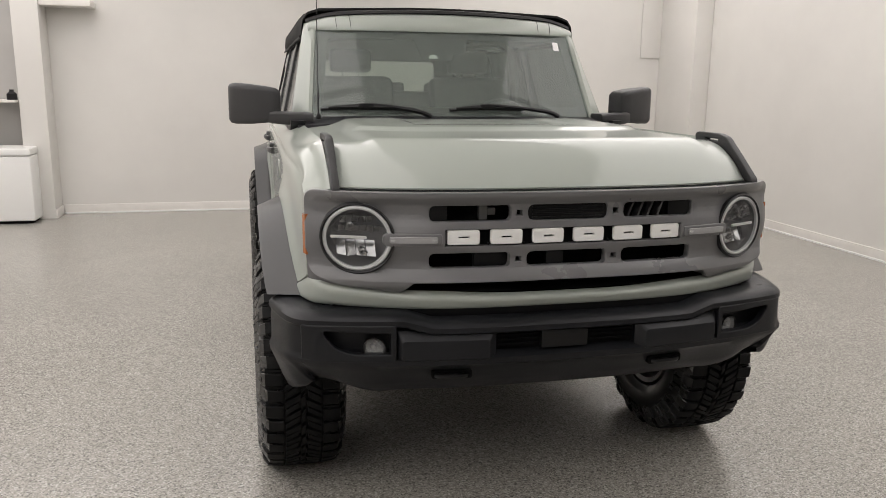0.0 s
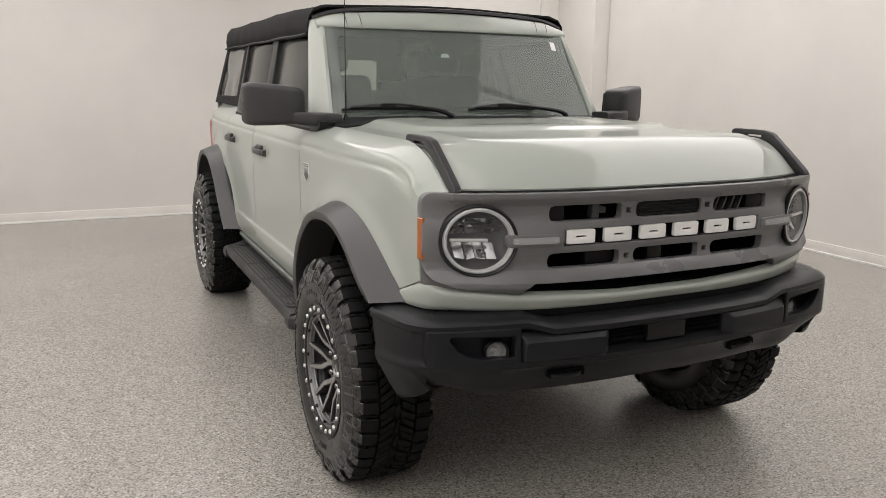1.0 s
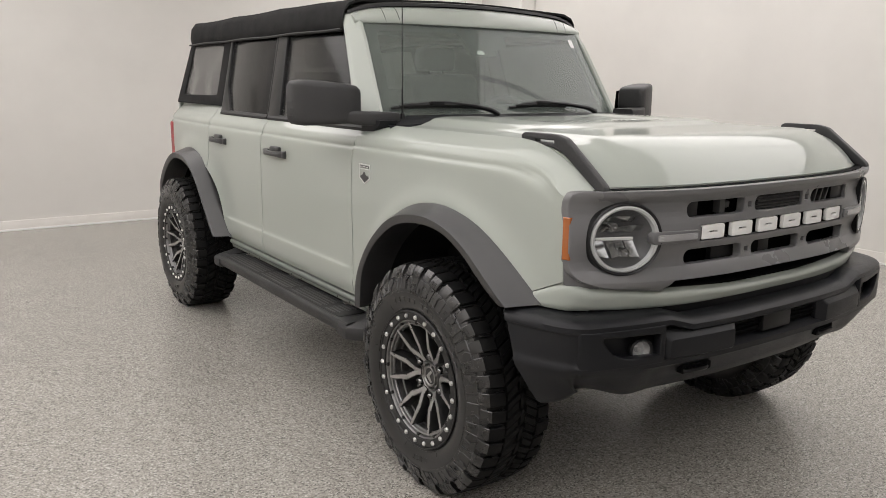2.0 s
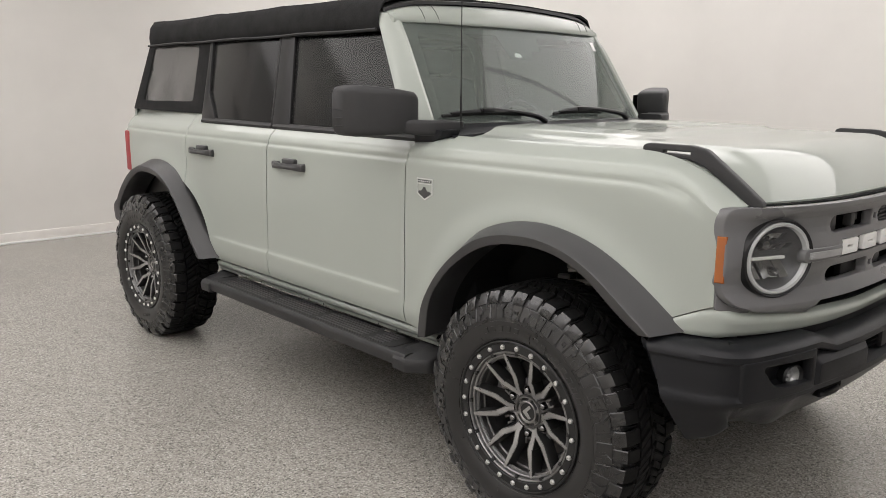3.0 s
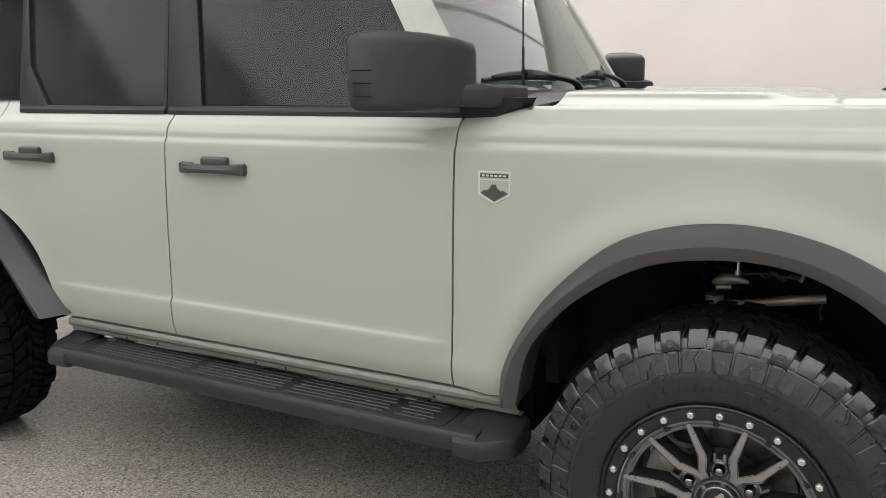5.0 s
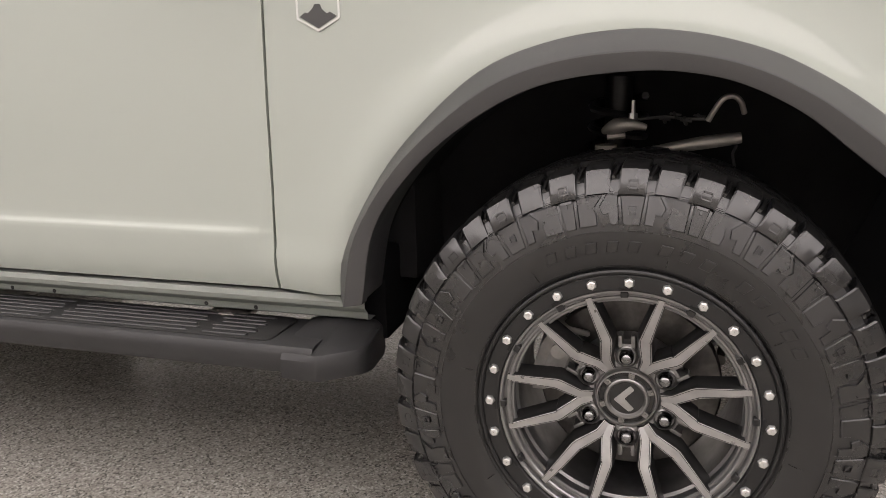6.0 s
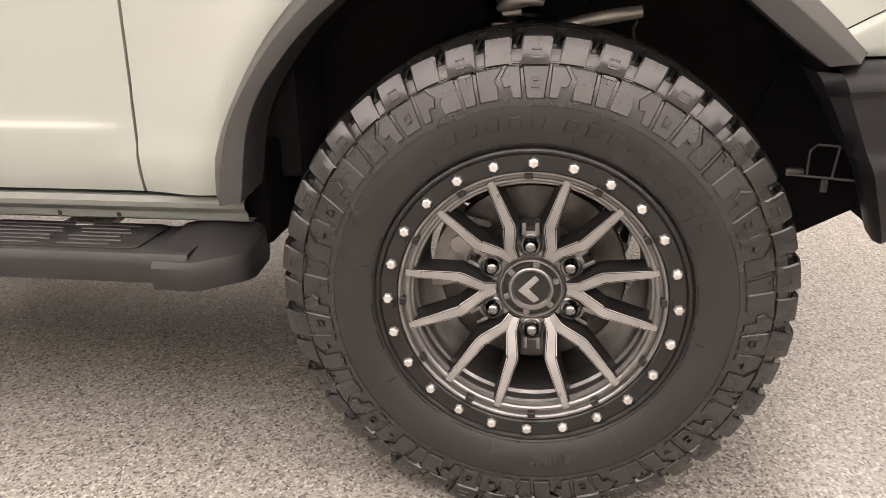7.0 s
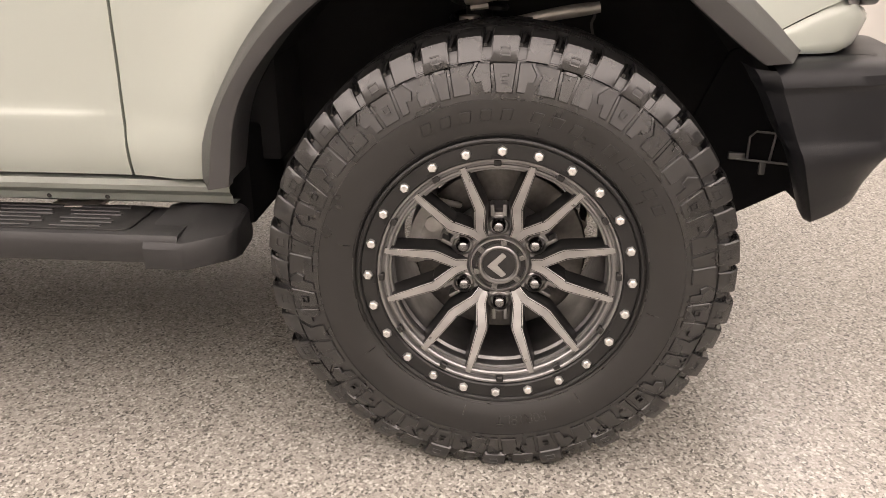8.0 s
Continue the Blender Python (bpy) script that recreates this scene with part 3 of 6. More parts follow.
def door_handle(yc, z, s, parent):
    """Grip bar on a scooped escutcheon with a raised key cap."""
    x0 = side_x(yc, z)
    ring = []
    L = 0.125
    for k in range(13):
        u = k / 12
        y = yc - L + 2 * L * u
        lift = 0.012 + 0.024 * math.sin(math.pi * u) ** 0.5
        h = 0.013 + 0.006 * abs(2 * u - 1) ** 2
        ring.append([(x0 + lift - 0.012, y, z - h), (x0 + lift, y, z - h * 0.8), (x0 + lift + 0.004, y, z), (x0 + lift, y, z + h * 0.8), (x0 + lift - 0.012, y, z + h)])
    ob = part("door_handle", mirror(loft(ring), s), FLARE_GREY, parent, "black plastic grip handle")
    cap = box(x0 - 0.005, x0 + 0.022, yc - 0.012 - 0.052, yc - 0.012 + 0.050, z + 0.004, z + 0.036, 0.012, 3)
    part("handle_cap", mirror(cap, s), FLARE_GREY, ob)
    ends = (box(x0 - 0.004, x0 + 0.02, yc - L - 0.004, yc - L + 0.035, z - 0.0165, z + 0.0165, 0.008, 3), box(x0 - 0.004, x0 + 0.02, yc + L - 0.045, yc + L + 0.004, z - 0.0165, z + 0.0165, 0.008, 3))
    for end in ends:
        part("handle_mount", mirror(end, s), FLARE_GREY, ob)


def belt_trim(y0, y1, z0, z1, s, parent, dx=0.004):
    rows = []
    for k in range(9):
        y = lerp(y0, y1, k / 8)
        z = lerp(z0, z1, k / 8)
        x = side_x(y, 1.289) + dx
        rows.append([(x - 0.012, y, z - 0.004), (x, y, z - 0.002), (x, y, z + 0.010), (x - 0.012, y, z + 0.022), (x - 0.03, y, z + 0.024), (x - 0.03, y, z - 0.004)])
    return part("belt_trim", mirror(loft(rows), s), TRIM_RUBBER, parent)


def mirror_housing(s):
    """Squared door mirror on a short arm."""
    def ring(x, y0, y1, z0, z1, r):
        return [(x, y, z) for y, z in round_poly([(y0, z0), (y1, z0), (y1, z1), (y0, z1)], r, 4)]
    rings = [ring(0.838, 0.650, 0.79, 1.372, 1.440, 0.02), ring(0.842, 0.640, 0.80, 1.352, 1.462, 0.022), ring(0.858, 0.636, 0.81, 1.328, 1.474, 0.024),
             ring(0.90, 0.652, 0.826, 1.318, 1.482, 0.026), ring(0.97, 0.69, 0.85, 1.311, 1.491, 0.028), ring(1.04, 0.735, 0.868, 1.309, 1.496, 0.030),
             ring(1.062, 0.760, 0.872, 1.313, 1.491, 0.030), ring(1.072, 0.795, 0.866, 1.324, 1.478, 0.024)]
    ob = part("door_mirror", mirror(loft(rings), s), STEP_BLACK, suv, "square black plastic door mirror", 50)
    glass = bm_from([(0.875, 0.858, 1.335), (1.045, 0.872, 1.33), (1.045, 0.872, 1.468), (0.875, 0.848, 1.455)], [(0, 1, 2, 3)])
    thicken(glass, (0, -0.006, 0))
    part("mirror_glass", mirror(glass, s), NUT_BLACK, ob)
    arm = loft([[(x, y, z) for y, z in round_poly([(ya, za), (yb, za), (yb, zb), (ya, zb)], 0.016, 3)]
                for x, ya, yb, za, zb in ((0.70, 0.56, 0.70, 1.318, 1.365), (0.76, 0.575, 0.70, 1.315, 1.368), (0.81, 0.59, 0.72, 1.312, 1.368), (0.85, 0.61, 0.74, 1.314, 1.372), (0.90, 0.655, 0.78, 1.32, 1.372))])
    part("mirror_arm", mirror(arm, s), STEP_BLACK, ob)
    for z in (1.345, 1.375, 1.405):
        part("mirror_rib", mirror(box(1.060, 1.0745, 0.80, 0.855, z, z + 0.003, 0.001, 1), s), PLASTIC, ob)


for s in (1, -1):
    front_fender(s)
    fd = side_panel("front_door", 0.706, 1.746, 1.288, s, edge=lambda y, z: y + seam_lean(z) * (1 - smooth(0.706, 1.1, y)) + pillar_lean(z) * smooth(1.3, 1.746, y))
    rd = side_panel("rear_door", 1.752, 2.568, lambda y: 1.288 + 0.052 * smooth(2.46, 2.50, y), s, edge=lambda y, z: y + pillar_lean(z) * (1 - smooth(1.752, 2.2, y)))
    side_panel("quarter_panel", 2.574, 3.50, 1.340, s)
    rocker(s)
    flare("front_flare", FRONT_ARCH, FRONT_LIP, s, "moulded dark grey plastic wheel arch flare")
    flare("rear_flare", REAR_ARCH, REAR_LIP, s, "moulded dark grey plastic wheel arch flare")
    part("splash_panel", mirror(box(0.55, 0.79, 0.50, 0.56, 0.45, 0.64, 0.01), s), BLACK_MATT, suv)
    wheel_house(0.0, s)
    wheel_house(WB, s)
    door_handle(1.512, 1.130, s, fd)
    door_handle(2.368, 1.140, s, rd)
    belt_trim(0.70, 1.74, 1.288, 1.290, s, fd)
    belt_trim(1.755, 2.47, 1.290, 1.292, s, rd)
    # window frames of the doors, black, with panes set into them
    fo = round_poly([(0.775, 1.30), (1.746, 1.302), (1.790, 1.734), (1.02, 1.734)], 0.006, 2)
    fi = round_poly([(0.79, 1.309), (1.606, 1.311), (1.684, 1.727), (1.032, 1.727)], 0.006, 3)
    part("window_frame", side_plate(fo, [fi], 0.008, 0.003, 0.010, s), BLACK_SATIN, fd)
    door_window("window_pane", [(0.785, 1.306), (1.612, 1.308), (1.690, 1.730), (1.026, 1.730)], s, fd, DOOR_GLASS, 0.012)
    ro = round_poly([(1.754, 1.302), (2.478, 1.304), (2.515, 1.734), (1.798, 1.734)], 0.006, 2)
    ri = round_poly([(1.764, 1.309), (2.330, 1.311), (2.446, 1.45), (2.496, 1.727), (1.812, 1.727)], 0.006, 3)
    part("window_frame", side_plate(ro, [ri], 0.008, 0.003, 0.010, s), BLACK_SATIN, rd)
    door_window("window_pane", [(1.760, 1.306), (2.470, 1.308), (2.504, 1.730), (1.806, 1.730)], s, rd, inset=0.012)
    # canvas quarter with its clear window
    qo = round_poly([(2.485, 1.338), (3.43, 1.340), (3.335, 1.74), (2.520, 1.74)], 0.008, 2)
    qi = round_poly([(2.640, 1.395), (3.310, 1.388), (3.262, 1.712), (2.665, 1.708)], 0.030, 4)
    quarter = part("canvas_quarter", side_plate(qo, [qi], 0.004, 0.003, 0.018, s), FABRIC, suv, "black canvas side panel of the soft top")
    vin = plate(round_poly([(2.63, 1.375), (3.365, 1.365), (3.28, 1.72), (2.595, 1.715)], 0.03, 3), (), 0.001, 0.0004)
    slice_up(vin, 0, [2.6 + 0.05 * k for k in range(16)])
    slice_up(vin, 1, [1.38 + 0.05 * k for k in range(8)])
    bend(vin, lambda y, z, d: (cabin_x(z) - 0.020 + d + 0.012 * noise.noise((y * 6, z * 7, 3.0)), y, z))
    vo = part("vinyl_window", mirror(vin, s), VINYL, quarter, "rippled smoky clear vinyl window")
    vo.visible_shadow = False
    part("canvas_seam", mirror(tube([(cabin_x(z) - 0.008, y, z) for y, z in ((2.487, 1.345), (2.503, 1.55), (2.520, 1.735))], 0.007, 8), s), TRIM_RUBBER, quarter)
    mirror_housing(s)

# ---- bonnet ----
def dome(x, y):
    """Raised middle of the bonnet, with a crisp shoulder inside each edge."""
    half = lerp(0.600, 0.625, (y + 0.6) / 1.1)
    low = 0.009 * (1 - smooth(half - 0.035, half + 0.025, abs(x))) * smooth(-0.66, -0.46, y)
    plateau = 0.011 * (1 - smooth(0.565, 0.60, abs(x))) * smooth(-0.15 + 0.10 * (abs(x) / 0.58) ** 6, -0.09 + 0.10 * (abs(x) / 0.58) ** 6, y)
    return low + plateau - 0.008 * (1 - smooth(0.30, 0.36, abs(x))) * smooth(-0.02, 0.20, y)


def hood():
    rows = []
    ny = 44
    for i in range(ny + 1):
        u = i / ny
        r = []
        for j in range(121):
            x = lerp(-0.737, 0.737, j / 120)
            a = abs(x) / 0.737
            y0 = front_y(x) + 0.028
            y1 = 0.50
            y = lerp(y0, y1, u ** 1.5)
            d = (y - y0)
            nose = min(1.0, d / 0.235)
            side = fender_top(y) + 0.003
            edge_x = lerp(0.60, 0.52, (y + 0.7) / 1.2)
            slope = 1 - max(0.0, (abs(x) - edge_x) / (0.737 - edge_x))
            top = 1.3035 + 0.014 * slope + 0.014 * smooth(-0.4, 0.45, y) * (1 - a ** 4) + dome(x, y)
            # rounded leading edge
            fall = (1 - nose) ** 2.4
            zc = top - (top - 1.187) * fall
            w = smooth(0.93, 1.0, a)
            z = lerp(zc, min(zc, side), w ** 1.3)
            r.append((x, y, z))
        rows.append(r)
    bm = grid(rows)
    thicken(bm, lambda c: (0, 0.004, -0.022))
    bmesh.ops.recalc_face_normals(bm, faces=bm.faces[:])
    return part("bonnet", bm, PAINT, suv, "", 40)


bonnet = hood()
# black strip laid over the grille rim, imitating the dark bonnet gap
gap_rows = [[(x, front_y(x) + d, z) for d, z in ((-0.004, 1.1835), (0.012, 1.1845), (0.034, 1.180))] for x in (lerp(-0.725, 0.725, j / 40) for j in range(41))]
part("bonnet_gap_strip", grid(gap_rows), BLACK_MATT, bonnet)


def bonnet_bracket(s):
    """Black lug on the wing edge with a slot, running down to the grille."""
    out = [(-0.277, 1.304), (-0.270, 1.324), (-0.285, 1.331), (-0.43, 1.331), (-0.475, 1.322), (-0.57, 1.252), (-0.648, 1.192), (-0.652, 1.174), (-0.63, 1.174), (-0.56, 1.222), (-0.47, 1.283), (-0.42, 1.298), (-0.36, 1.300), (-0.30, 1.300)]
    hole = round_poly([(-0.335, 1.305), (-0.430, 1.303), (-0.430, 1.319), (-0.335, 1.320)], 0.004, 2)
    bm = plate(round_poly(out, 0.01, 3), [hole], 0.009, 0.004)
    bend(bm, lambda y, z, d: (0.728 + d, y, z))
    bmesh.ops.recalc_face_normals(bm, faces=bm.faces[:])
    return part("trail_lug", mirror(bm, s), STEP_BLACK, suv, "black slotted lug along the bonnet edge")


for s in (1, -1):
    bonnet_bracket(s)

# ---- cowl, windscreen and its frame ----
def glass_y(x, z):
    t = (z - 1.361) / 0.382
    w = abs(x) / 0.66
    return 0.640 + 0.245 * t + 0.072 * w ** 2


def screen_half(z):
    return 0.690 - 0.040 * (z - 1.361) / 0.382


screen = []
for i in range(17):
    z = lerp(1.335, 1.755, i / 16)
    screen.append([(x, glass_y(x, z), z) for x in (lerp(-1, 1, j / 32) * (screen_half(z) + 0.012) for j in range(33))])
screen_bm = grid(screen)
screen_bm.normal_update()
if sum(f.normal.y for f in screen_bm.faces) > 0:
    bmesh.ops.reverse_faces(screen_bm, faces=screen_bm.faces[:])
ws = part("windscreen", screen_bm, WINDSHIELD, suv, "green-tinted windscreen with dark border")
ws.visible_shadow = False
# printed black border on the glass, with rounded inner corners and a deeper patch round the sensor
inner = [(-0.640, 1.392), (0.640, 1.392), (0.600, 1.716), (0.090, 1.716), (0.075, 1.652), (0.010, 1.648), (-0.004, 1.612), (-0.146, 1.612), (-0.180, 1.716), (-0.600, 1.716)]
band = plate([(-0.690, 1.338), (0.690, 1.338), (0.650, 1.752), (-0.650, 1.752)], [round_poly(inner, [0.03, 0.03, 0.03, 0.012, 0.012, 0.008, 0.012, 0.012, 0.012, 0.03], 5)], 0.0015, 0.0004)
slice_up(band, 0, [-0.66 + 0.044 * k for k in range(31)])
bend(band, lambda x, z, d: (x, glass_y(x, z) + 0.006 - d, z))
bmesh.ops.recalc_face_normals(band, faces=band.faces[:])
part("screen_border", band, BLACK_SATIN, ws)


def pillar(s):
    rows = []
    for k in range(15):
        t = k / 14
        z = lerp(1.325, 1.787, t)
        xg, yg = screen_half(z) + 0.006, glass_y(screen_half(z), z)
        xo, yo = lerp(0.792, 0.704, t), lerp(0.775, 1.06, t)
        e = 1 - smooth(0.72, 0.98, t)
        rows.append([(xg - 0.02, yg + 0.05, z), (xg - 0.004, yg + 0.004, z), (xg, yg - 0.010 * e, z), (xg + 0.016, yg - 0.016 * e, z), (lerp(xg, xo, 0.55), lerp(yg, yo, 0.25) - 0.004, z), (lerp(xg, xo, 0.86), lerp(yg, yo, 0.52), z),
                     (xo, lerp(yg, yo, 0.75), z), (xo, yo, z), (xo - 0.05, yo + 0.01, z)])
    bm = loft(rows)
    return part("screen_pillar", mirror(bm, s), PAINT, suv, "", 50)


def header():
    rows = []
    for j in range(45):
        x = lerp(-0.688, 0.688, j / 44)
        a = abs(x) / 0.70
        y = glass_y(x, 1.75)
        drop = 0.030 * max(0, (a - 0.72) / 0.28) ** 2.2
        zt = 1.846 - 0.026 * a ** 2 - drop
        zb = 1.748
        e = 1 - smooth(0.78, 0.97, a)
        rows.append([(x, y + 0.05, zb), (x, y + 0.002, zb), (x, y - 0.012 * e, zb + 0.004), (x, y - 0.014 * e, zb + 0.014), (x, y + 0.004, lerp(zb, zt, 0.45)), (x, y + 0.030, lerp(zb, zt, 0.78)), (x, y + 0.065, lerp(zb, zt, 0.95)),
                     (x, y + 0.11, zt), (x, y + 0.15, zt), (x, y + 0.15, zb + 0.02)])
    return part("screen_header", loft(rows), PAINT, suv, "", 50)


for s in (1, -1):
    pillar(s)
head = header()
for q in (1, -1):
    for xx, lean in ((0.550, 0.010), (0.482, 0.008)):
        pts = [(q * (xx + lean * k / 5), glass_y(xx, 1.75) + d - 0.0005, z) for k, (d, z) in enumerate(((-0.013, 1.757), (-0.005, 1.775), (0.010, 1.80), (0.033, 1.822), (0.065, 1.834)))]
        part("header_seam", tube(pts, 0.0013, 6), TRIM_RUBBER, head)

cowl_rows = []
for j in range(41):
    x = lerp(-0.77, 0.77, j / 40)
    a = abs(x) / 0.77
    yf = 0.492 + 0.03 * a
    yb = min(glass_y(x, 1.345), 0.76) + 0.02
    cowl_rows.append([(x, yf, 1.30), (x, yf + 0.004, 1.326 - 0.014 * a ** 4), (x, lerp(yf, yb, 0.3), 1.340 - 0.01 * a ** 4), (x, lerp(yf, yb, 0.65), 1.345 - 0.01 * a ** 4), (x, yb, 1.352 - 0.01 * a ** 4), (x, yb + 0.02, 1.30)])
part("cowl", grid(cowl_rows), PLASTIC, suv, "black plastic cowl under the windscreen")
for s in (1, -1):
    corner = loft([[(0.74, y0, z), (0.80, y0 + 0.03, z), (0.806, y1 - 0.02, z), (0.806, y1, z), (0.74, y1, z)] for y0, y1, z in ((0.60, 0.70, 1.278), (0.575, 0.70, 1.29), (0.53, 0.705, 1.316), (0.52, 0.705, 1.335))])
    part("cowl_corner", mirror(corner, s), PLASTIC, suv)


def wiper(x0, x1, xa, ya):
    """Flat blade lying along the foot of the screen, with a cranked arm."""
    def at(t):
        x = lerp(x0, x1, t)
        return (x, glass_y(x, 1.385) - 0.016, 1.379 + 0.006 * math.sin(math.pi * t))
    pts = [at(k / 12) for k in range(13)]
    w = part("wiper", join(tube(pts, 0.0065, 6), tube([(p[0], p[1] - 0.008, p[2] + 0.008) for p in pts[1:12]], [0.005, 0.008, 0.010, 0.012, 0.013, 0.013, 0.013, 0.012, 0.010, 0.008, 0.005], 8)), TRIM_RUBBER, suv, "black wiper resting at the screen's foot")
    m = pts[6]
    side = 1 if xa > m[0] else -1
    part("wiper_arm", tube(spline([(xa, ya, 1.350), (xa - side * 0.05, ya + 0.004, 1.372), (lerp(xa, m[0], 0.55), lerp(ya, m[1], 0.6), 1.392), (m[0] + side * 0.02, m[1] - 0.014, 1.402), (m[0] - side * 0.04, m[1] - 0.012, 1.398)], 14), [0.014, 0.013, 0.012, 0.011, 0.010, 0.010, 0.009, 0.009, 0.008, 0.008, 0.008, 0.009, 0.010, 0.008], 8), BLACK_SATIN, w)
    part("wiper_clip", box(m[0] - 0.035, m[0] + 0.035, m[1] - 0.026, m[1] - 0.004, m[2] + 0.004, m[2] + 0.024, 0.005), BLACK_SATIN, w)


wiper(-0.655, -0.24, -0.15, 0.60)
wiper(-0.05, 0.32, 0.50, 0.63)
part("antenna", join(tube([(-0.675, 0.583, 1.34), (-0.675, 0.583, 1.362)], [0.012, 0.009], 10), tube([(-0.675, 0.583, 1.36), (-0.675, 0.584, 1.46)], 0.0042, 8), tube([(-0.675, 0.584, 1.46), (-0.675, 0.587, 2.12)], 0.0021, 6)), BLACK_SATIN, suv, "thin black whip antenna at the cowl")
part("camera_housing", loft([[(x, glass_y(x, z) + d, z) for x, z in ((-0.140, 1.618), (-0.010, 1.618), (0.010, 1.735), (-0.172, 1.735))] for d in (0.010, 0.045)]), HOUSING, ws, "dark sensor housing behind the glass")
part("lens_window", loft([[(x, glass_y(x, z) + d, z) for x, z in ((-0.116, 1.622), (-0.070, 1.622), (-0.078, 1.640), (-0.108, 1.640))] for d in (0.003, 0.010)]), WHITE, ws)
st = bm_from([(0.562, glass_y(0.57, 1.676) - 0.002, 1.676), (0.592, glass_y(0.59, 1.674) - 0.002, 1.674), (0.592, glass_y(0.59, 1.716) - 0.002, 1.716), (0.562, glass_y(0.57, 1.718) - 0.002, 1.718)], [(0, 1, 2, 3)])
part("sticker", st, WHITE, ws, "small white sticker inside the glass")

# ---- soft top ----
def roof_ring(y):
    t = (y - 1.03) / 2.31
    sag = 0.006 * abs(math.sin(math.pi * (y - 1.1) / 0.72)) ** 0.8
    full = 0.022 * smooth(1.06, 1.45, y)
    h = 1.856 + full * 0.6 - sag + 0.006 * noise.noise((y * 5, 0.3, 0.0))
    out = 0.712 - 0.02 * t
    puff = full * 0.6
    half = [(out - 0.03, 1.715), (out - 0.004, 1.716), (out + 0.004, 1.728), (out + 0.005 + puff * 0.3 + 0.008 * noise.noise((y * 7, 1.0, 0.0)), 1.765), (out - 0.004 + puff * 0.4, 1.810 - sag + full * 0.7), (out - 0.028, 1.843 - sag + full), (out - 0.085, h + 0.004), (0.40, h + 0.012), (0.2, h + 0.02)]
    pts = [(x, z) for x, z in half] + [(0.0, h + 0.022)] + [(-x, z) for x, z in reversed(half)]
    return [(x, y, z) for x, z in pts]


ys = [1.03, 1.04] + [lerp(1.06, 3.30, k / 56) for k in range(57)]
rings = [roof_ring(y) for y in ys]
for y, drop, pull in ((3.325, 0.010, 0.006), (3.345, 0.03, 0.014), (3.352, 0.06, 0.018)):
    rings.append([(x * (1 - pull / 0.7), y, min(z, 1.890 - drop)) for x, _, z in roof_ring(3.30)])
top_bm = grid(rings)
thicken(top_bm, (0, 0, -0.012))
roof = part("soft_top", top_bm, FABRIC, suv, "black canvas soft top, slightly slack between bows", 50)
for q in (1, -1):
    seam = tube([(q * (0.722 - 0.02 * (y - 1.03) / 2.31), y, 1.722 + 0.002 * math.sin(y * 9)) for y in (lerp(1.04, 3.33, k / 40) for k in range(41))], 0.006, 6)
    part("roof_piping", seam, TRIM_RUBBER, roof)
strip = [[(x, glass_y(x, 1.75) + d, 1.849 - 0.026 * (abs(x) / 0.7) ** 2 - 0.030 * max(0, (abs(x) / 0.7 - 0.72) / 0.28) ** 2.2 + h) for d, h in ((0.055, -0.004), (0.06, 0.010), (0.10, 0.016), (0.16, 0.016), (0.18, 0.0))] for x in (lerp(-0.695, 0.695, j / 44) for j in range(45))]
part("header_strip", grid(strip), TRIM_RUBBER, roof)
back = plate(round_poly([(-0.70, 1.34), (0.70, 1.34), (0.682, 1.72), (0.665, 1.80), (0.60, 1.848), (-0.60, 1.848), (-0.665, 1.80), (-0.682, 1.72)], 0.02, 3), [round_poly([(-0.50, 1.41), (0.50, 1.41), (0.485, 1.668), (-0.485, 1.668)], 0.04, 4)], 0.004, 0.002)
bend(back, lambda x, z, d: (x, 3.42 - (z - 1.34) * 0.19 + d, z))
part("canvas_back", back, FABRIC, roof)
rear_glass = bm_from([(-0.52, 3.42 - 0.05 * 0.19, 1.39), (0.52, 3.42 - 0.05 * 0.19, 1.39), (0.5, 3.42 - 0.38 * 0.19, 1.72), (-0.5, 3.42 - 0.38 * 0.19, 1.72)], [(0, 1, 2, 3)])
rg = part("rear_window", rear_glass, REAR_VINYL, roof)
rg.visible_shadow = False

# ---- rear end ----
tail = [[(x, 3.50 - 0.02 * (abs(x) / 0.8) ** 4 + 0.01 * math.sin(3 * z), z) for x in (lerp(-0.755, 0.755, j / 16) for j in range(17))] for z in (0.72, 0.8, 0.95, 1.1, 1.2, 1.3, 1.34)]
tg = grid(tail)
thicken(tg, (0, -0.03, 0))
part("tailgate", tg, PAINT, suv)
for s in (1, -1):
    tl = part("taillight", mirror(join(box(0.742, 0.812, 3.452, 3.53, 0.945, 1.20, 0.014, 3)), s), RED, suv, "tall red tail light")
    part("taillight_bezel", mirror(box(0.735, 0.80, 3.448, 3.515, 0.935, 1.21, 0.012), s), BLACK_SATIN, tl)
bump_r = loft([[(x, y + d, z) for y, z in round_poly([(3.40, 0.62), (3.60, 0.63), (3.62, 0.72), (3.56, 0.765), (3.40, 0.775)], 0.02, 3)] for x, d in ((-0.905, -0.06), (-0.89, -0.03), (-0.82, 0.0), (0.0, 0.03), (0.82, 0.0), (0.89, -0.03), (0.905, -0.06))])
part("rear_bumper", bump_r, FLARE_GREY, suv, "black plastic rear bumper")

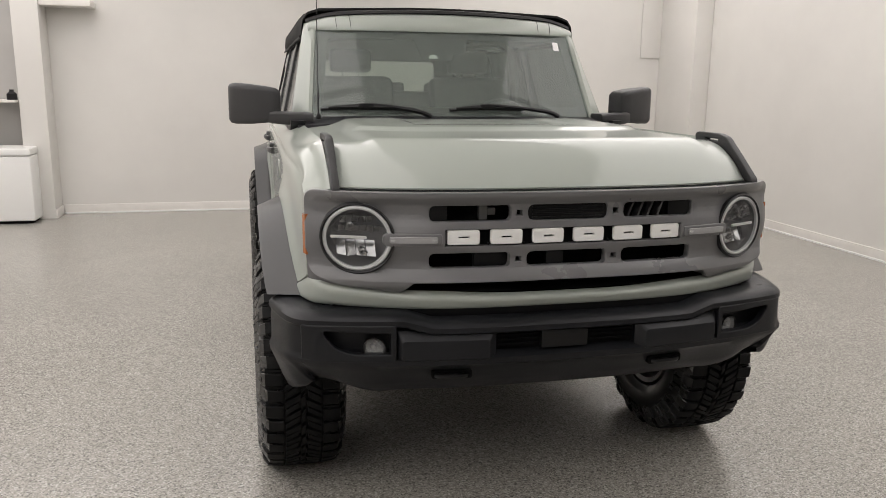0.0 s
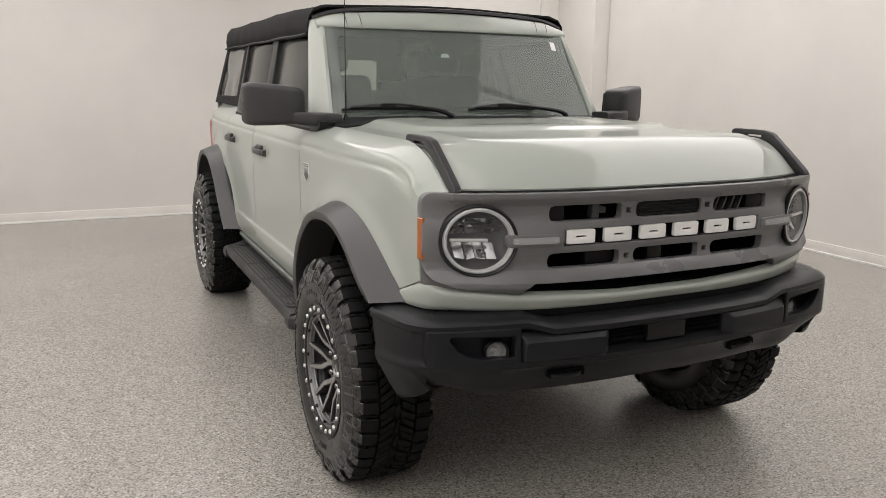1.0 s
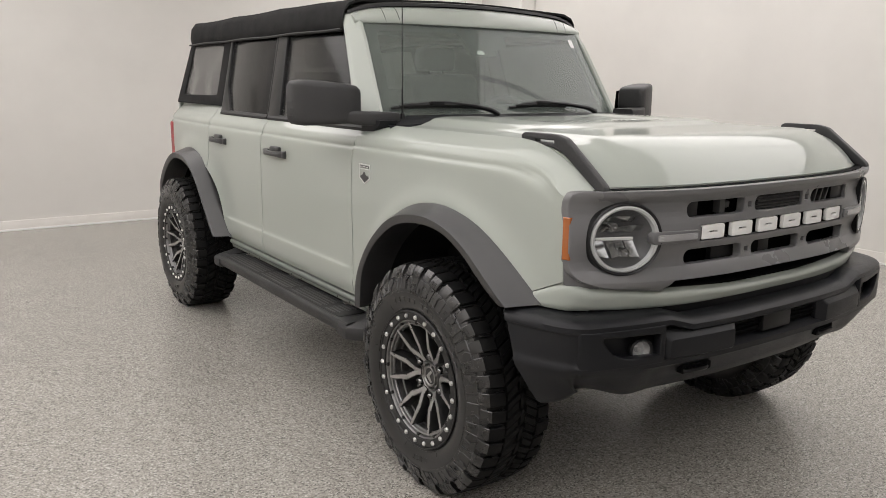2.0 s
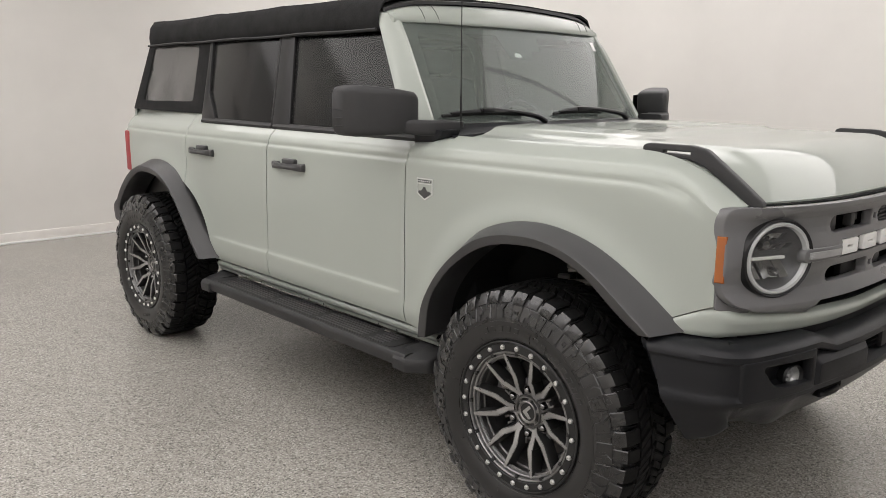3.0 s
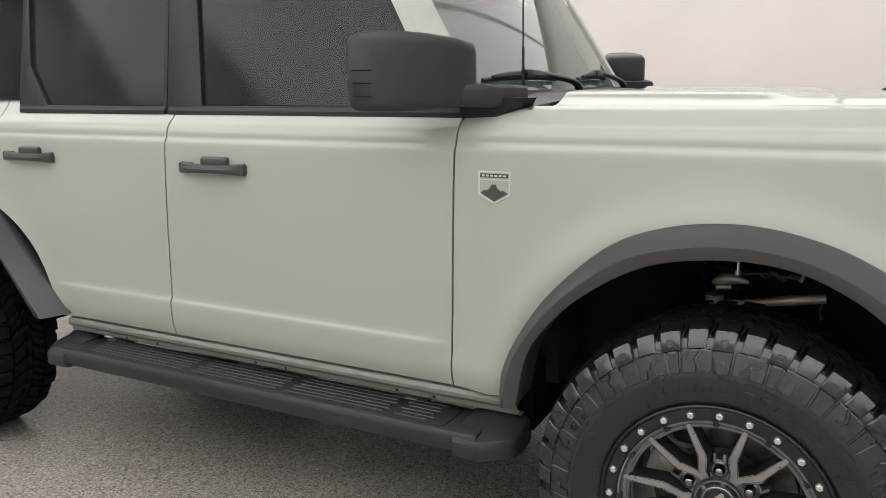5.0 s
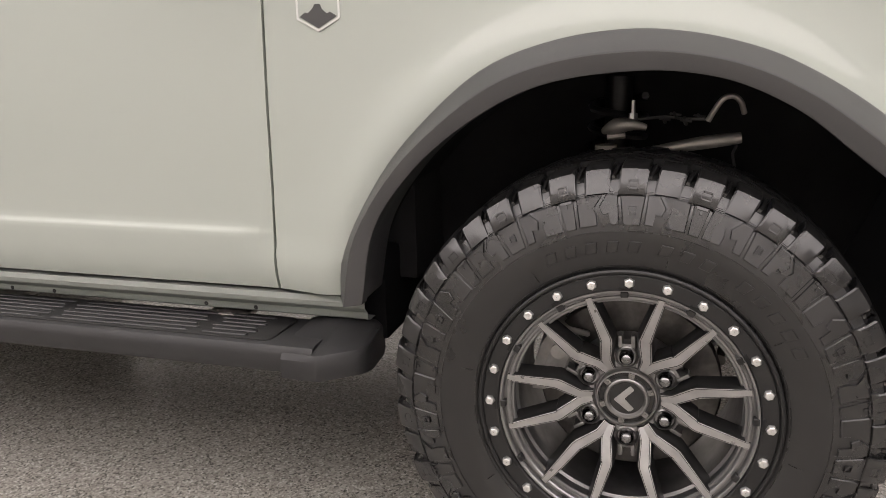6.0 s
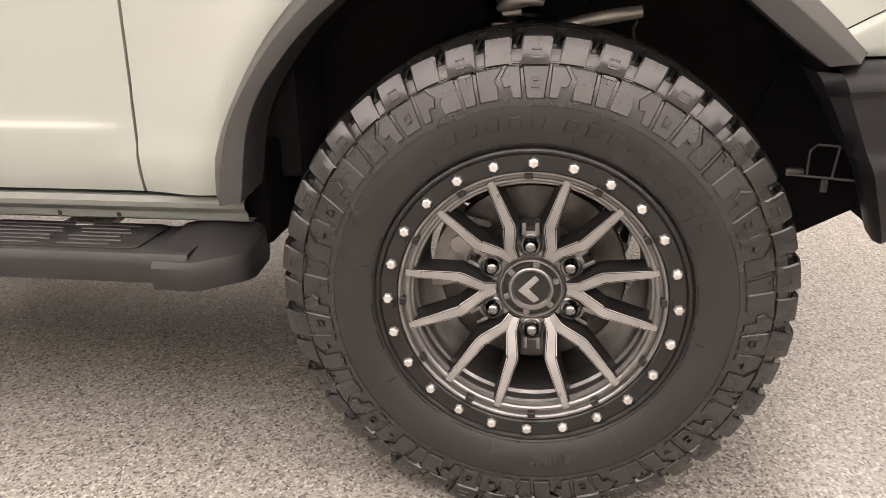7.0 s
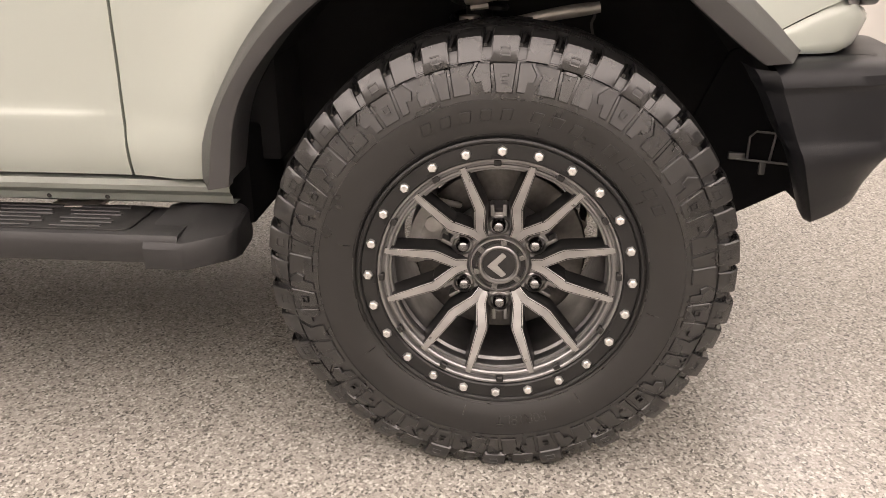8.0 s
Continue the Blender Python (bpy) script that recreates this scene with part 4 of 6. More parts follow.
# ---- nose: painted strip below the grille, grille, lamps ----
strip_rows = []
for j in range(61):
    t = lerp(-1, 1, j / 60)
    a = abs(t)
    q = 1 if t >= 0 else -1
    k = max(0.0, (a - 0.86) / 0.14)
    y = front_y(a / 0.86 * 0.80) + 0.004 if a < 0.86 else lerp(front_y(0.80) + 0.004, -0.445, k)
    zb = 0.801 + 0.010 * a ** 4
    zt = 0.850 + 0.014 * smooth(0.15, 0.55, a) + 0.022 * smooth(0.5, 0.80, a) + 0.016 * smooth(0.80, 0.86, a)
    if a >= 0.86:
        zt = seam_z(y)
    nx, ny = (0.0, -1.0) if a < 0.5 else ((0.35 * (a - 0.5) / 0.36, -1.0) if a < 0.86 else (lerp(0.35, 1.0, min(1, k * 3)), -1.0 + min(1, k * 3)))
    fade = 1 - 0.8 * smooth(0.80, 0.92, a)
    row = []
    for i in range(9):
        v = i / 8
        z = lerp(zb, zt, v)
        x = a / 0.86 * 0.80 if a < 0.86 else lerp(0.80, side_x(y, z) + 0.0015, math.sin(min(1.0, k * 2.2) * math.pi / 2))
        push = float(np.interp(v, [0, 0.06, 0.62, 0.72, 0.95, 1.0], [-0.012, 0.002, 0.016, 0.016, 0.003, -0.012]))
        push = push * fade if push > 0 else push * (1 - 0.6 * min(1, k * 3))
        row.append((q * (x + nx * push), y + ny * push, z))
    strip_rows.append(row)
part("nose_strip", grid(strip_rows), PAINT, suv, "", 50)
under = [[(x, front_y(x) + d, z) for d, z in ((0.01, 0.82), (0.012, 0.795), (0.02, 0.755), (0.06, 0.70))] for x in (lerp(-0.74, 0.74, j / 40) for j in range(41))]
part("air_dam", grid(under), BLACK_SATIN, suv)


def slot(x0, x1, z0, z1, r=0.022):
    return round_poly([(x0, z0), (x1, z0), (x1, z1), (x0, z1)], r, 4)


UPPER = [(-0.452, -0.188), (-0.138, 0.138), (0.188, 0.452)]
outline = round_poly([(-0.818, 1.178), (-0.818, 0.975), (-0.806, 0.915), (-0.72, 0.885), (-0.535, 0.8665), (-0.500, 0.900), (0.500, 0.900), (0.535, 0.8665), (0.72, 0.885), (0.806, 0.915), (0.818, 0.975), (0.818, 1.178)], [0.034, 0.1, 0.06, 0.06, 0.004, 0.006, 0.006, 0.004, 0.06, 0.06, 0.1, 0.034], 6)
holes = [slot(a, b, 1.085, 1.141) for a, b in UPPER] + [slot(a, b, 0.937, 0.991) for a, b in UPPER]
holes += [slot(x - 0.012, x + 0.012, 1.100, 1.124, 0.003) for x in (-0.163, 0.163)] + [slot(x - 0.012, x + 0.012, 0.953, 0.975, 0.003) for x in (-0.163, 0.163)]
holes.append(slot(-0.405, 0.405, 1.008, 1.066, 0.006))
holes += [circle(q * 0.667, 1.034, 0.106, 48) for q in (1, -1)]
HL_Z = 1.034


def grille_depth(x, z):
    """Sculpting of the grille face: proud rim and bars, dished panel."""
    rim = smooth(1.138, 1.170, z) * 0.016 * (1 - smooth(0.74, 0.805, abs(x)))
    low = min(1.0, max(0.0, (0.938 - z) / 0.040)) * 0.0135 * smooth(0.868, 0.890, z)
    waist = 0.014 * math.exp(-((z - 1.037) / 0.055) ** 2) * smooth(0.30, 0.55, abs(x)) * (1 - smooth(0.74, 0.80, abs(x)))
    side = 0.010 * smooth(0.76, 0.805, abs(x)) * (1 - smooth(1.09, 1.15, z))
    dish = -0.012 * math.exp(-((z - 1.110) / 0.035) ** 2) - 0.012 * math.exp(-((z - 0.964) / 0.035) ** 2)
    return rim + low + waist + side + dish


g = plate(outline, holes, 0.012, 0.003)
slice_up(g, 0, [-0.80 + 0.025 * k for k in range(65)])
slice_up(g, 1, [0.87, 0.885, 0.90, 0.912, 0.925, 0.938, 0.950, 0.964, 0.98, 1.0, 1.02, 1.037, 1.055, 1.08, 1.095, 1.11, 1.125, 1.138, 1.15, 1.162, 1.17])
g.normal_update()
stray = [e for e in g.edges if len(e.link_faces) == 2 and all(abs(f.normal.z) > 0.999 for f in e.link_faces) and abs(e.verts[0].co.x - e.verts[1].co.x) > 1e-5 and abs(e.verts[0].co.y - e.verts[1].co.y) > 1e-5]
bmesh.ops.dissolve_edges(g, edges=stray, use_verts=False)
bend(g, lambda x, z, d: (x, front_y(x) - 0.002 - d - grille_depth(x, z), z))
bmesh.ops.recalc_face_normals(g, faces=g.faces[:])
grille = part("grille", g, GRILLE_GREY, suv, "satin grey full-width grille with six slots", 45)
# turned-back outer edge
rimb = []
ol = outline
for x, z in ol:
    y = front_y(x)
    q = 1 if x > 0 else -1
    xs = lerp(x * 1.001, q * min(abs(x) + 0.012, side_x(-0.566, z) - 0.003), smooth(0.808, 0.8175, abs(x)))
    rimb.append([(x, y - 0.010 - grille_depth(x, z), z), (lerp(x, xs, 0.35), y - 0.004, z), (xs, min(y + 0.010, -0.571), z), (x * 0.98, y + 0.09, z)])
part("grille_return", grid(rimb, closed_u=True), GRILLE_GREY, grille, "", 50)
for s in (1, -1):
    corner = plate(round_poly([(0.72, 0.872), (0.812, 0.892), (0.815, 0.97), (0.72, 0.93)], 0.004, 2), (), 0.002, 0.001)
    slice_up(corner, 0, [0.74, 0.76, 0.78, 0.80])
    bend(corner, lambda x, z, d: (x, front_y(x) + 0.006 - d, z))
    bmesh.ops.recalc_face_normals(corner, faces=corner.faces[:])
    part("grille_corner", mirror(corner, s), GRILLE_GREY, grille)
# added black sheets give the slots the dark of the depth behind
part("lower_duct", grid([[(x, front_y(x) + d, z + 0.010 * (abs(x) / 0.46) ** 1.6) for d, z in ((0.010, 0.855), (0.02, 0.856), (0.10, 0.856))] for x in (lerp(-0.56, 0.56, j / 28) for j in range(29))]), BLACK_SATIN, grille)
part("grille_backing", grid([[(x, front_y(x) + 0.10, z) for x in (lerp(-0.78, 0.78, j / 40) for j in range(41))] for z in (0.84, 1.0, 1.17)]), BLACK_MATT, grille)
# dark mesh insert of the middle slot, ducts and fins behind the others
part("slot_insert", join(grid([[(x, front_y(x) + 0.004, z) for x in (lerp(-0.142, 0.142, j / 8) for j in range(9))] for z in (1.081, 1.11, 1.145)])), BLACK_SATIN, grille)
for zz in (1.095, 1.107, 1.119, 1.131):
    part("slot_bar", box(-0.12, 0.12, front_y(0) - 0.004, front_y(0) + 0.006, zz - 0.0025, zz + 0.0025, 0.001, 1), BLACK_SATIN, grille)
for k in range(4):
    fin = box(-0.003, 0.003, -0.01, 0.03, -0.03, 0.03, 0.001, 1)
    bmesh.ops.rotate(fin, verts=fin.verts[:], cent=(0, 0, 0), matrix=Matrix.Rotation(0.35, 3, "Y"))
    bmesh.ops.translate(fin, verts=fin.verts[:], vec=(0.23 + 0.035 * k, front_y(0.28) + 0.025, 1.113))
    part("slot_fin", fin, DULL_METAL, grille)
for duct in (box(0.365, 0.44, front_y(0.4) + 0.008, front_y(0.4) + 0.05, 1.083, 1.143, 0.004), box(-0.445, -0.39, front_y(0.4) + 0.008, front_y(0.4) + 0.05, 1.083, 1.143, 0.004)):
    part("slot_duct", duct, BLACK_SATIN, grille)
part("hood_latch", join(box(-0.29, -0.262, front_y(0.27) + 0.012, front_y(0.27) + 0.04, 1.089, 1.139, 0.004), box(-0.262, -0.235, front_y(0.27) + 0.016, front_y(0.27) + 0.04, 1.104, 1.125, 0.003)), DULL_METAL, grille)
for brace in (box(-0.06, 0.0, front_y(0) + 0.02, front_y(0) + 0.05, 0.92, 1.0, 0.004), box(-0.30, -0.16, front_y(0) + 0.03, front_y(0) + 0.05, 0.925, 1.0, 0.004)):
    part("radiator_brace", brace, BLACK_SATIN, grille)
# the name band: plain white blocks
part("name_band", grid([[(x, front_y(x) + 0.012, z) for x in (lerp(-0.41, 0.41, j / 20) for j in range(21))] for z in (1.004, 1.037, 1.07)]), BLACK_MATT, grille)
for k in range(14):
    x = lerp(-0.375, 0.375, k / 13)
    part("band_rib", box(x - 0.002, x + 0.002, front_y(x) - 0.002, front_y(x) + 0.012, 1.008, 1.019, 0.0005, 1), BLACK_SATIN, grille)
for k in range(6):
    xc = -0.3445 + 0.1378 * k
    blk = plate(round_poly([(xc - 0.049, 1.0185), (xc + 0.049, 1.0185), (xc + 0.049, 1.0595), (xc - 0.049, 1.0595)], 0.006, 3), [slot(xc - 0.018, xc + 0.020, 1.034, 1.044, 0.003)], 0.005, 0.0025)
    bend(blk, lambda x, z, d: (x, front_y(x) - 0.010 - d, z))
    bmesh.ops.recalc_face_normals(blk, faces=blk.faces[:])
    part("name_block", blk, WHITE, grille, "white raised nameplate block")


def headlight(s):
    """Round lamp with bright ring, cross bar and side blade."""
    cx = 0.667
    y0 = front_y(cx) - 0.012
    slope = (front_y(cx + 0.05) - front_y(cx - 0.05)) / 0.1

    def put(bm):
        # lathe axis x turns into -y, following the nose's sweep
        for v in bm.verts:
            ax, u, w = v.co
            v.co = Vector((cx + u, y0 - ax + slope * u, HL_Z + w))
        bmesh.ops.recalc_face_normals(bm, faces=bm.faces[:])
        return mirror(bm, s)
    bowl = part("headlight", put(lathe([(0.004, 0.108), (-0.01, 0.104), (-0.03, 0.095), (-0.05, 0.07), (-0.055, 0.0005)], 48, False)), LAMP_DARK, suv, "round led headlight with bright halo ring, unlit")
    part("halo_ring", put(lathe([(0.004, 0.1035), (0.010, 0.1020), (0.0130, 0.0975), (0.011, 0.0915), (0.0, 0.0895), (0.0, 0.1035)], 56)), LAMP_RING, bowl, "frosted white halo ring")
    part("bezel", put(lathe([(0.010, 0.112), (0.014, 0.108), (0.010, 0.104), (-0.01, 0.104), (-0.01, 0.112)], 56)), BLACK_SATIN, bowl)
    for z0, z1, m in ((0.008, 0.014, WHITE),):
        part("cross_bar", mirror(bend(box(-0.030, 0.078, -0.006, 0.006, z0 - 0.011, z1 - 0.008, 0.004, 3), lambda x, y, z: (cx + x, y0 + 0.004 + y + slope * x, HL_Z + z)), s), m, bowl)
    cells = []
    rng = random.Random(5)
    for z0, z1, n, low, high in ((0.014, 0.038, 7, 0.024, 0.004), (0.042, 0.068, 5, 0.020, 0.002), (-0.060, -0.012, 4, 0.000, 0.030)):
        half = math.sqrt(0.084 ** 2 - max(abs(z0), abs(z1)) ** 2)
        for k in range(n):
            u0, u1 = lerp(-half, half, k / n) + 0.0012, lerp(-half, half, (k + 1) / n) - 0.0012
            a, c = rng.uniform(-0.003, 0.004), rng.uniform(-0.007, 0.007)
            e0, e1 = rng.uniform(0, 0.006), rng.uniform(0, 0.006)
            cells.append(bm_from([(cx + u, y0 + 0.010 + d + slope * u, HL_Z + z) for u, z, d in ((u0, z0 + e0, low + a), (u1, z0 + e1, low + a + c), (u1, z1, high + a + c), (u0, z1, high + a), ((u0 + u1) / 2, (z0 + z1) / 2, (low + high) / 2 + a + 0.004))], [(0, 1, 4), (1, 2, 4), (2, 3, 4), (3, 0, 4)]))
    part("reflector", mirror(join(*cells), s), REFLECTOR, bowl, "faceted chrome reflector")
    for q in (-0.02, 0.018):
        part("projector", put(bend(lathe([(0.0, 0.0005), (0.006, 0.006), (0.004, 0.012), (-0.012, 0.014), (-0.03, 0.014)], 20, False), lambda x, y, z: (x - 0.018, y + q, z + (0.036 if q > 0 else -0.045)))), NUT_BLACK, bowl)
    lens = part("lens", put(lathe([(0.006, 0.0005), (0.006, 0.04), (0.004, 0.07), (0.0005, 0.0932)], 48, False)), LENS, bowl)
    lens.visible_shadow = False
    # blade that runs from the lamp to the name band
    bl = plate(round_poly([(0.415, 1.020), (0.575, 1.016), (0.588, 1.024), (0.588, 1.044), (0.575, 1.052), (0.415, 1.049)], 0.005, 2), (), 0.009, 0.003)
    slice_up(bl, 0, [0.44, 0.47, 0.5, 0.53, 0.56])
    bend(bl, lambda x, z, d: (x, front_y(x) - 0.014 - d - grille_depth(x, z) * 0.6, z))
    bmesh.ops.recalc_face_normals(bl, faces=bl.faces[:])
    blade = part("light_blade", mirror(bl, s), GRILLE_GREY, bowl, "satin trim around the running light")
    ins = plate(slot(0.428, 0.572, 1.0255, 1.0435, 0.004), (), 0.002, 0.001)
    slice_up(ins, 0, [0.46, 0.5, 0.54])
    bend(ins, lambda x, z, d: (x, front_y(x) - 0.0275 - d - grille_depth(x, z) * 0.6, z))
    bmesh.ops.recalc_face_normals(ins, faces=ins.faces[:])
    part("running_light", mirror(ins, s), LAMP_FROST, bowl, "ribbed translucent running light")
    for k in range(3):
        rb = box(0.43, 0.57, -0.0315, -0.029, 1.030 + 0.0045 * k - 0.0012, 1.030 + 0.0045 * k + 0.0012, 0.0004, 1)
        bend(rb, lambda x, y, z: (x, front_y(x) + y - grille_depth(x, z) * 0.6, z))
        part("light_rib", mirror(rb, s), LAMP_RING, bowl)
    for k in range(5):
        x = 0.395 + 0.004 * k
        part("band_end_rib", mirror(box(x, x + 0.0018, front_y(x) - 0.018, front_y(x) - 0.010, 1.018, 1.058, 0.0004, 1), s), GRILLE_GREY, bowl)


def marker(s):
    def ring(g, dx):
        return [(0.8150 + dx, -0.598 - g, 0.972 - g), (0.8205 + dx, -0.573 + g, 0.972 - g), (0.8205 + dx, -0.573 + g, 1.102 + g), (0.8150 + dx, -0.598 - g, 1.102 + g)]
    part("side_marker", mirror(loft([ring(0.0, -0.01), ring(0.0, 0.004), ring(-0.003, 0.0065)]), s), AMBER, suv, "amber side marker lamp")


for s in (1, -1):
    headlight(s)
    marker(s)

# ---- front bumper ----
BUMP = spline([(0.0, -0.804, 0), (0.3, -0.796, 0), (0.6, -0.757, 0), (0.77, -0.718, 0), (0.838, -0.692, 0), (0.878, -0.645, 0), (0.908, -0.555, 0), (0.936, -0.435, 0)], 71)


def bump_path(t):
    """Plan of the bumper face: place and outward direction."""
    u = abs(t) * 70
    i = min(int(u), 69)
    p = BUMP[i].lerp(BUMP[i + 1], u - i)
    d = BUMP[min(i + 2, 70)] - BUMP[max(i - 1, 0)]
    d.normalize()
    return p.x, p.y, d.y, -d.x


def bump_y(x):
    return float(np.interp(abs(x), [p.x for p in BUMP], [p.y for p in BUMP]))


rows = []
for j in range(97):
    t = lerp(-1, 1, j / 96)
    a = abs(t)
    q = 1 if t >= 0 else -1
    x, y, nx, ny = bump_path(t)
    T = 0.777 + 0.026 * smooth(0.46, 0.52, x)
    rec = 0.046 * (1 - smooth(0.815, 0.835, x))
    rlow = rec
    k = smooth(0.85, 0.936, x)
    tuck = (1 + 0.3 * smooth(0.68, 0.84, x)) * (1 - 0.3 * k)
    under = 0.030 * (1 - smooth(0.50, 0.72, x))
    prof = [(0.13, T - 0.002), (0.06, T + 0.003), (0.030, T), (0.010, T - 0.008), (0.0, T - 0.018), (-0.001, T - 0.034), (0.005, T - 0.040),
            (0.006 + rec * 0.9, T - 0.046), (0.004 + rec, T - 0.06), (0.004 + rec, 0.715), (0.004 + lerp(rec, rlow, 0.6), 0.695), (0.004 + rlow, 0.682), (0.002 + rlow * 0.7, 0.670), (-0.004, 0.660), (-0.002, 0.640), (0.014 * tuck + under, 0.612), (0.040 * tuck + under, 0.562), (0.060 * tuck + under, 0.530), (0.075 * tuck + under, 0.522), (lerp(0.16, 0.09, smooth(0.6, 0.8, x)), 0.524)]
    lift = 0.043 * smooth(0.60, 0.80, x) * (1 - 1.15 * min(1.0, max(0.0, (x - 0.893) / 0.043)))
    row = []
    for d, z in prof:
        if z < 0.66:
            z += lift * (0.66 - z) / 0.138
        py = y - ny * d * (1 - 0.9 * k)
        px = x - nx * d
        if k > 0:
            py -= (T - z) / (T - 0.512) * 0.124 * k
        row.append((q * px, py, z))
    rows.append(row)
bb = grid(rows)
bmesh.ops.recalc_face_normals(bb, faces=bb.faces[:])
bumper = part("front_bumper", bb, PLASTIC, suv, "black moulded front bumper with fog lamps", 38)
for end in (rows[0], rows[-1]):
    q = 1 if end[0][0] > 0 else -1
    rim = end[3:19]
    back = [[p, (p[0] - q * 0.020, p[1] + lerp(0.030, 0.006, i / 15), p[2]), (p[0] - q * 0.075, p[1] + lerp(0.040, 0.0, i / 15), p[2] + 0.004)] for i, p in enumerate(rim)]
    part("bumper_return", grid(back), PLASTIC, bumper, "", 40)
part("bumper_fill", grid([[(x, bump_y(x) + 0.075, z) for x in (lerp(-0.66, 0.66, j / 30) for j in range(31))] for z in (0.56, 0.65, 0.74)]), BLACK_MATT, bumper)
# middle intake: no opening, a matt black slab carries the dark of its depth
part("intake_shade_slab", loft([[(x, bump_y(x) + 0.032, z) for x, z in slot(-0.238, 0.238, 0.676, 0.738, 0.008)], [(x, bump_y(x) + 0.044, z) for x, z in slot(-0.236, 0.236, 0.678, 0.736, 0.008)]]), BLACK_MATT, bumper)
part("radar_cover", box(-0.09, 0.07, bump_y(0) + 0.014, bump_y(0) + 0.040, 0.676, 0.738, 0.006), BLACK_SATIN, bumper)
for k in range(3):
    z = 0.690 + 0.016 * k
    part("intake_bar", box(-0.232, -0.095, bump_y(0.15) + 0.022, bump_y(0.15) + 0.032, z, z + 0.005, 0.001, 1), BLACK_MATT, bumper)
    part("intake_bar", box(0.075, 0.232, bump_y(0.15) + 0.022, bump_y(0.15) + 0.032, z, z + 0.005, 0.001, 1), BLACK_MATT, bumper)
for s in (1, -1):
    rings = []
    for d, x0, x1, z0, z1, r in ((0.05, 0.238, 0.560, 0.648, 0.752, 0.004), (0.018, 0.240, 0.558, 0.650, 0.750, 0.010), (-0.004, 0.262, 0.546, 0.656, 0.728, 0.012), (-0.010, 0.268, 0.541, 0.661, 0.722, 0.012), (-0.011, 0.276, 0.535, 0.668, 0.715, 0.010)):
        ring = []
        flat = round_poly([(x0, z0), (x1, z0), (x1, z1), (x0, z1)], r, 3)
        for (ax, az), (bx, bz) in zip(flat, flat[1:] + flat[:1]):
            m = 4 if abs(bx - ax) > 0.05 else 1
            ring += [(lerp(ax, bx, k / m), az + (bz - az) * k / m) for k in range(m)]
        rings.append([(x, bump_y(x) + d, z) for x, z in ring])
    part("bumper_pad", mirror(loft(rings), s), PLASTIC, bumper, "raised black bumper pad", 28)
    yf = bump_y(0.624) + 0.034

    def fog_put(bm):
        for v in bm.verts:
            ax, u, w = v.co
            v.co = Vector((0.624 + 0.87 * u, yf - ax + 0.26 * u, 0.692 + 0.87 * w))
        bmesh.ops.recalc_face_normals(bm, faces=bm.faces[:])
        return mirror(bm, s)
    fog = part("fog_lamp", fog_put(lathe([(0.012, 0.044), (0.018, 0.040), (0.012, 0.036), (-0.012, 0.032), (-0.02, 0.0005)], 32, False)), BLACK_SATIN, bumper, "small round fog lamp")
    part("fog_bulb", fog_put(lathe([(0.010, 0.034), (-0.004, 0.026), (-0.008, 0.012), (0.004, 0.008), (0.006, 0.0005)], 28, False)), FOG_FROST, bumper)
    fl = part("fog_lens", fog_put(lathe([(0.017, 0.0005), (0.016, 0.02), (0.012, 0.036)], 28, False)), LENS, bumper)
    fl.visible_shadow = False
    # no recess is cut; a black block stands for the tow pocket's shade
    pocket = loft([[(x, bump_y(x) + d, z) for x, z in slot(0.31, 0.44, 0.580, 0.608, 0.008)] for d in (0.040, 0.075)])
    part("pocket_shade_block", mirror(pocket, s), BLACK_MATT, bumper)
    hook = tube(spline([(0.325, -0.70, 0.590), (0.325, -0.742, 0.590), (0.345, -0.756, 0.590), (0.405, -0.752, 0.590), (0.425, -0.736, 0.590), (0.425, -0.70, 0.590)], 18), 0.009, 8)
    part("tow_hook", mirror(hook, s), BLACK_SATIN, bumper, "black steel tow loop")
    hole = round_poly([(0.572, 0.674), (0.690, 0.674), (0.745, 0.692), (0.785, 0.742), (0.780, 0.757), (0.572, 0.750)], [0.008, 0.02, 0.02, 0.012, 0.008, 0.008], 4)
    frame_bm = plate(round_poly([(0.562, 0.656), (0.842, 0.656), (0.842, 0.768), (0.562, 0.768)], 0.004, 2), [hole], 0.012, 0.004)
    slice_up(frame_bm, 0, [0.58 + 0.02 * k for k in range(13)])
    bend(frame_bm, lambda x, z, d: (x, bump_y(x) + 0.0115 - d, z))
    bmesh.ops.recalc_face_normals(frame_bm, faces=frame_bm.faces[:])
    part("fog_surround", mirror(frame_bm, s), PLASTIC, bumper, "", 30)
skid = loft([[(x, y, z) for y, z in ((-0.66, 0.56), (-0.70 + 0.05 * (abs(x) / 0.5) ** 2, 0.540), (-0.60, 0.525), (-0.30, 0.50), (-0.30, 0.52))] for x in (-0.50, -0.46, 0.0, 0.46, 0.50)])
part("skid_plate", skid, BLACK_SATIN, suv)


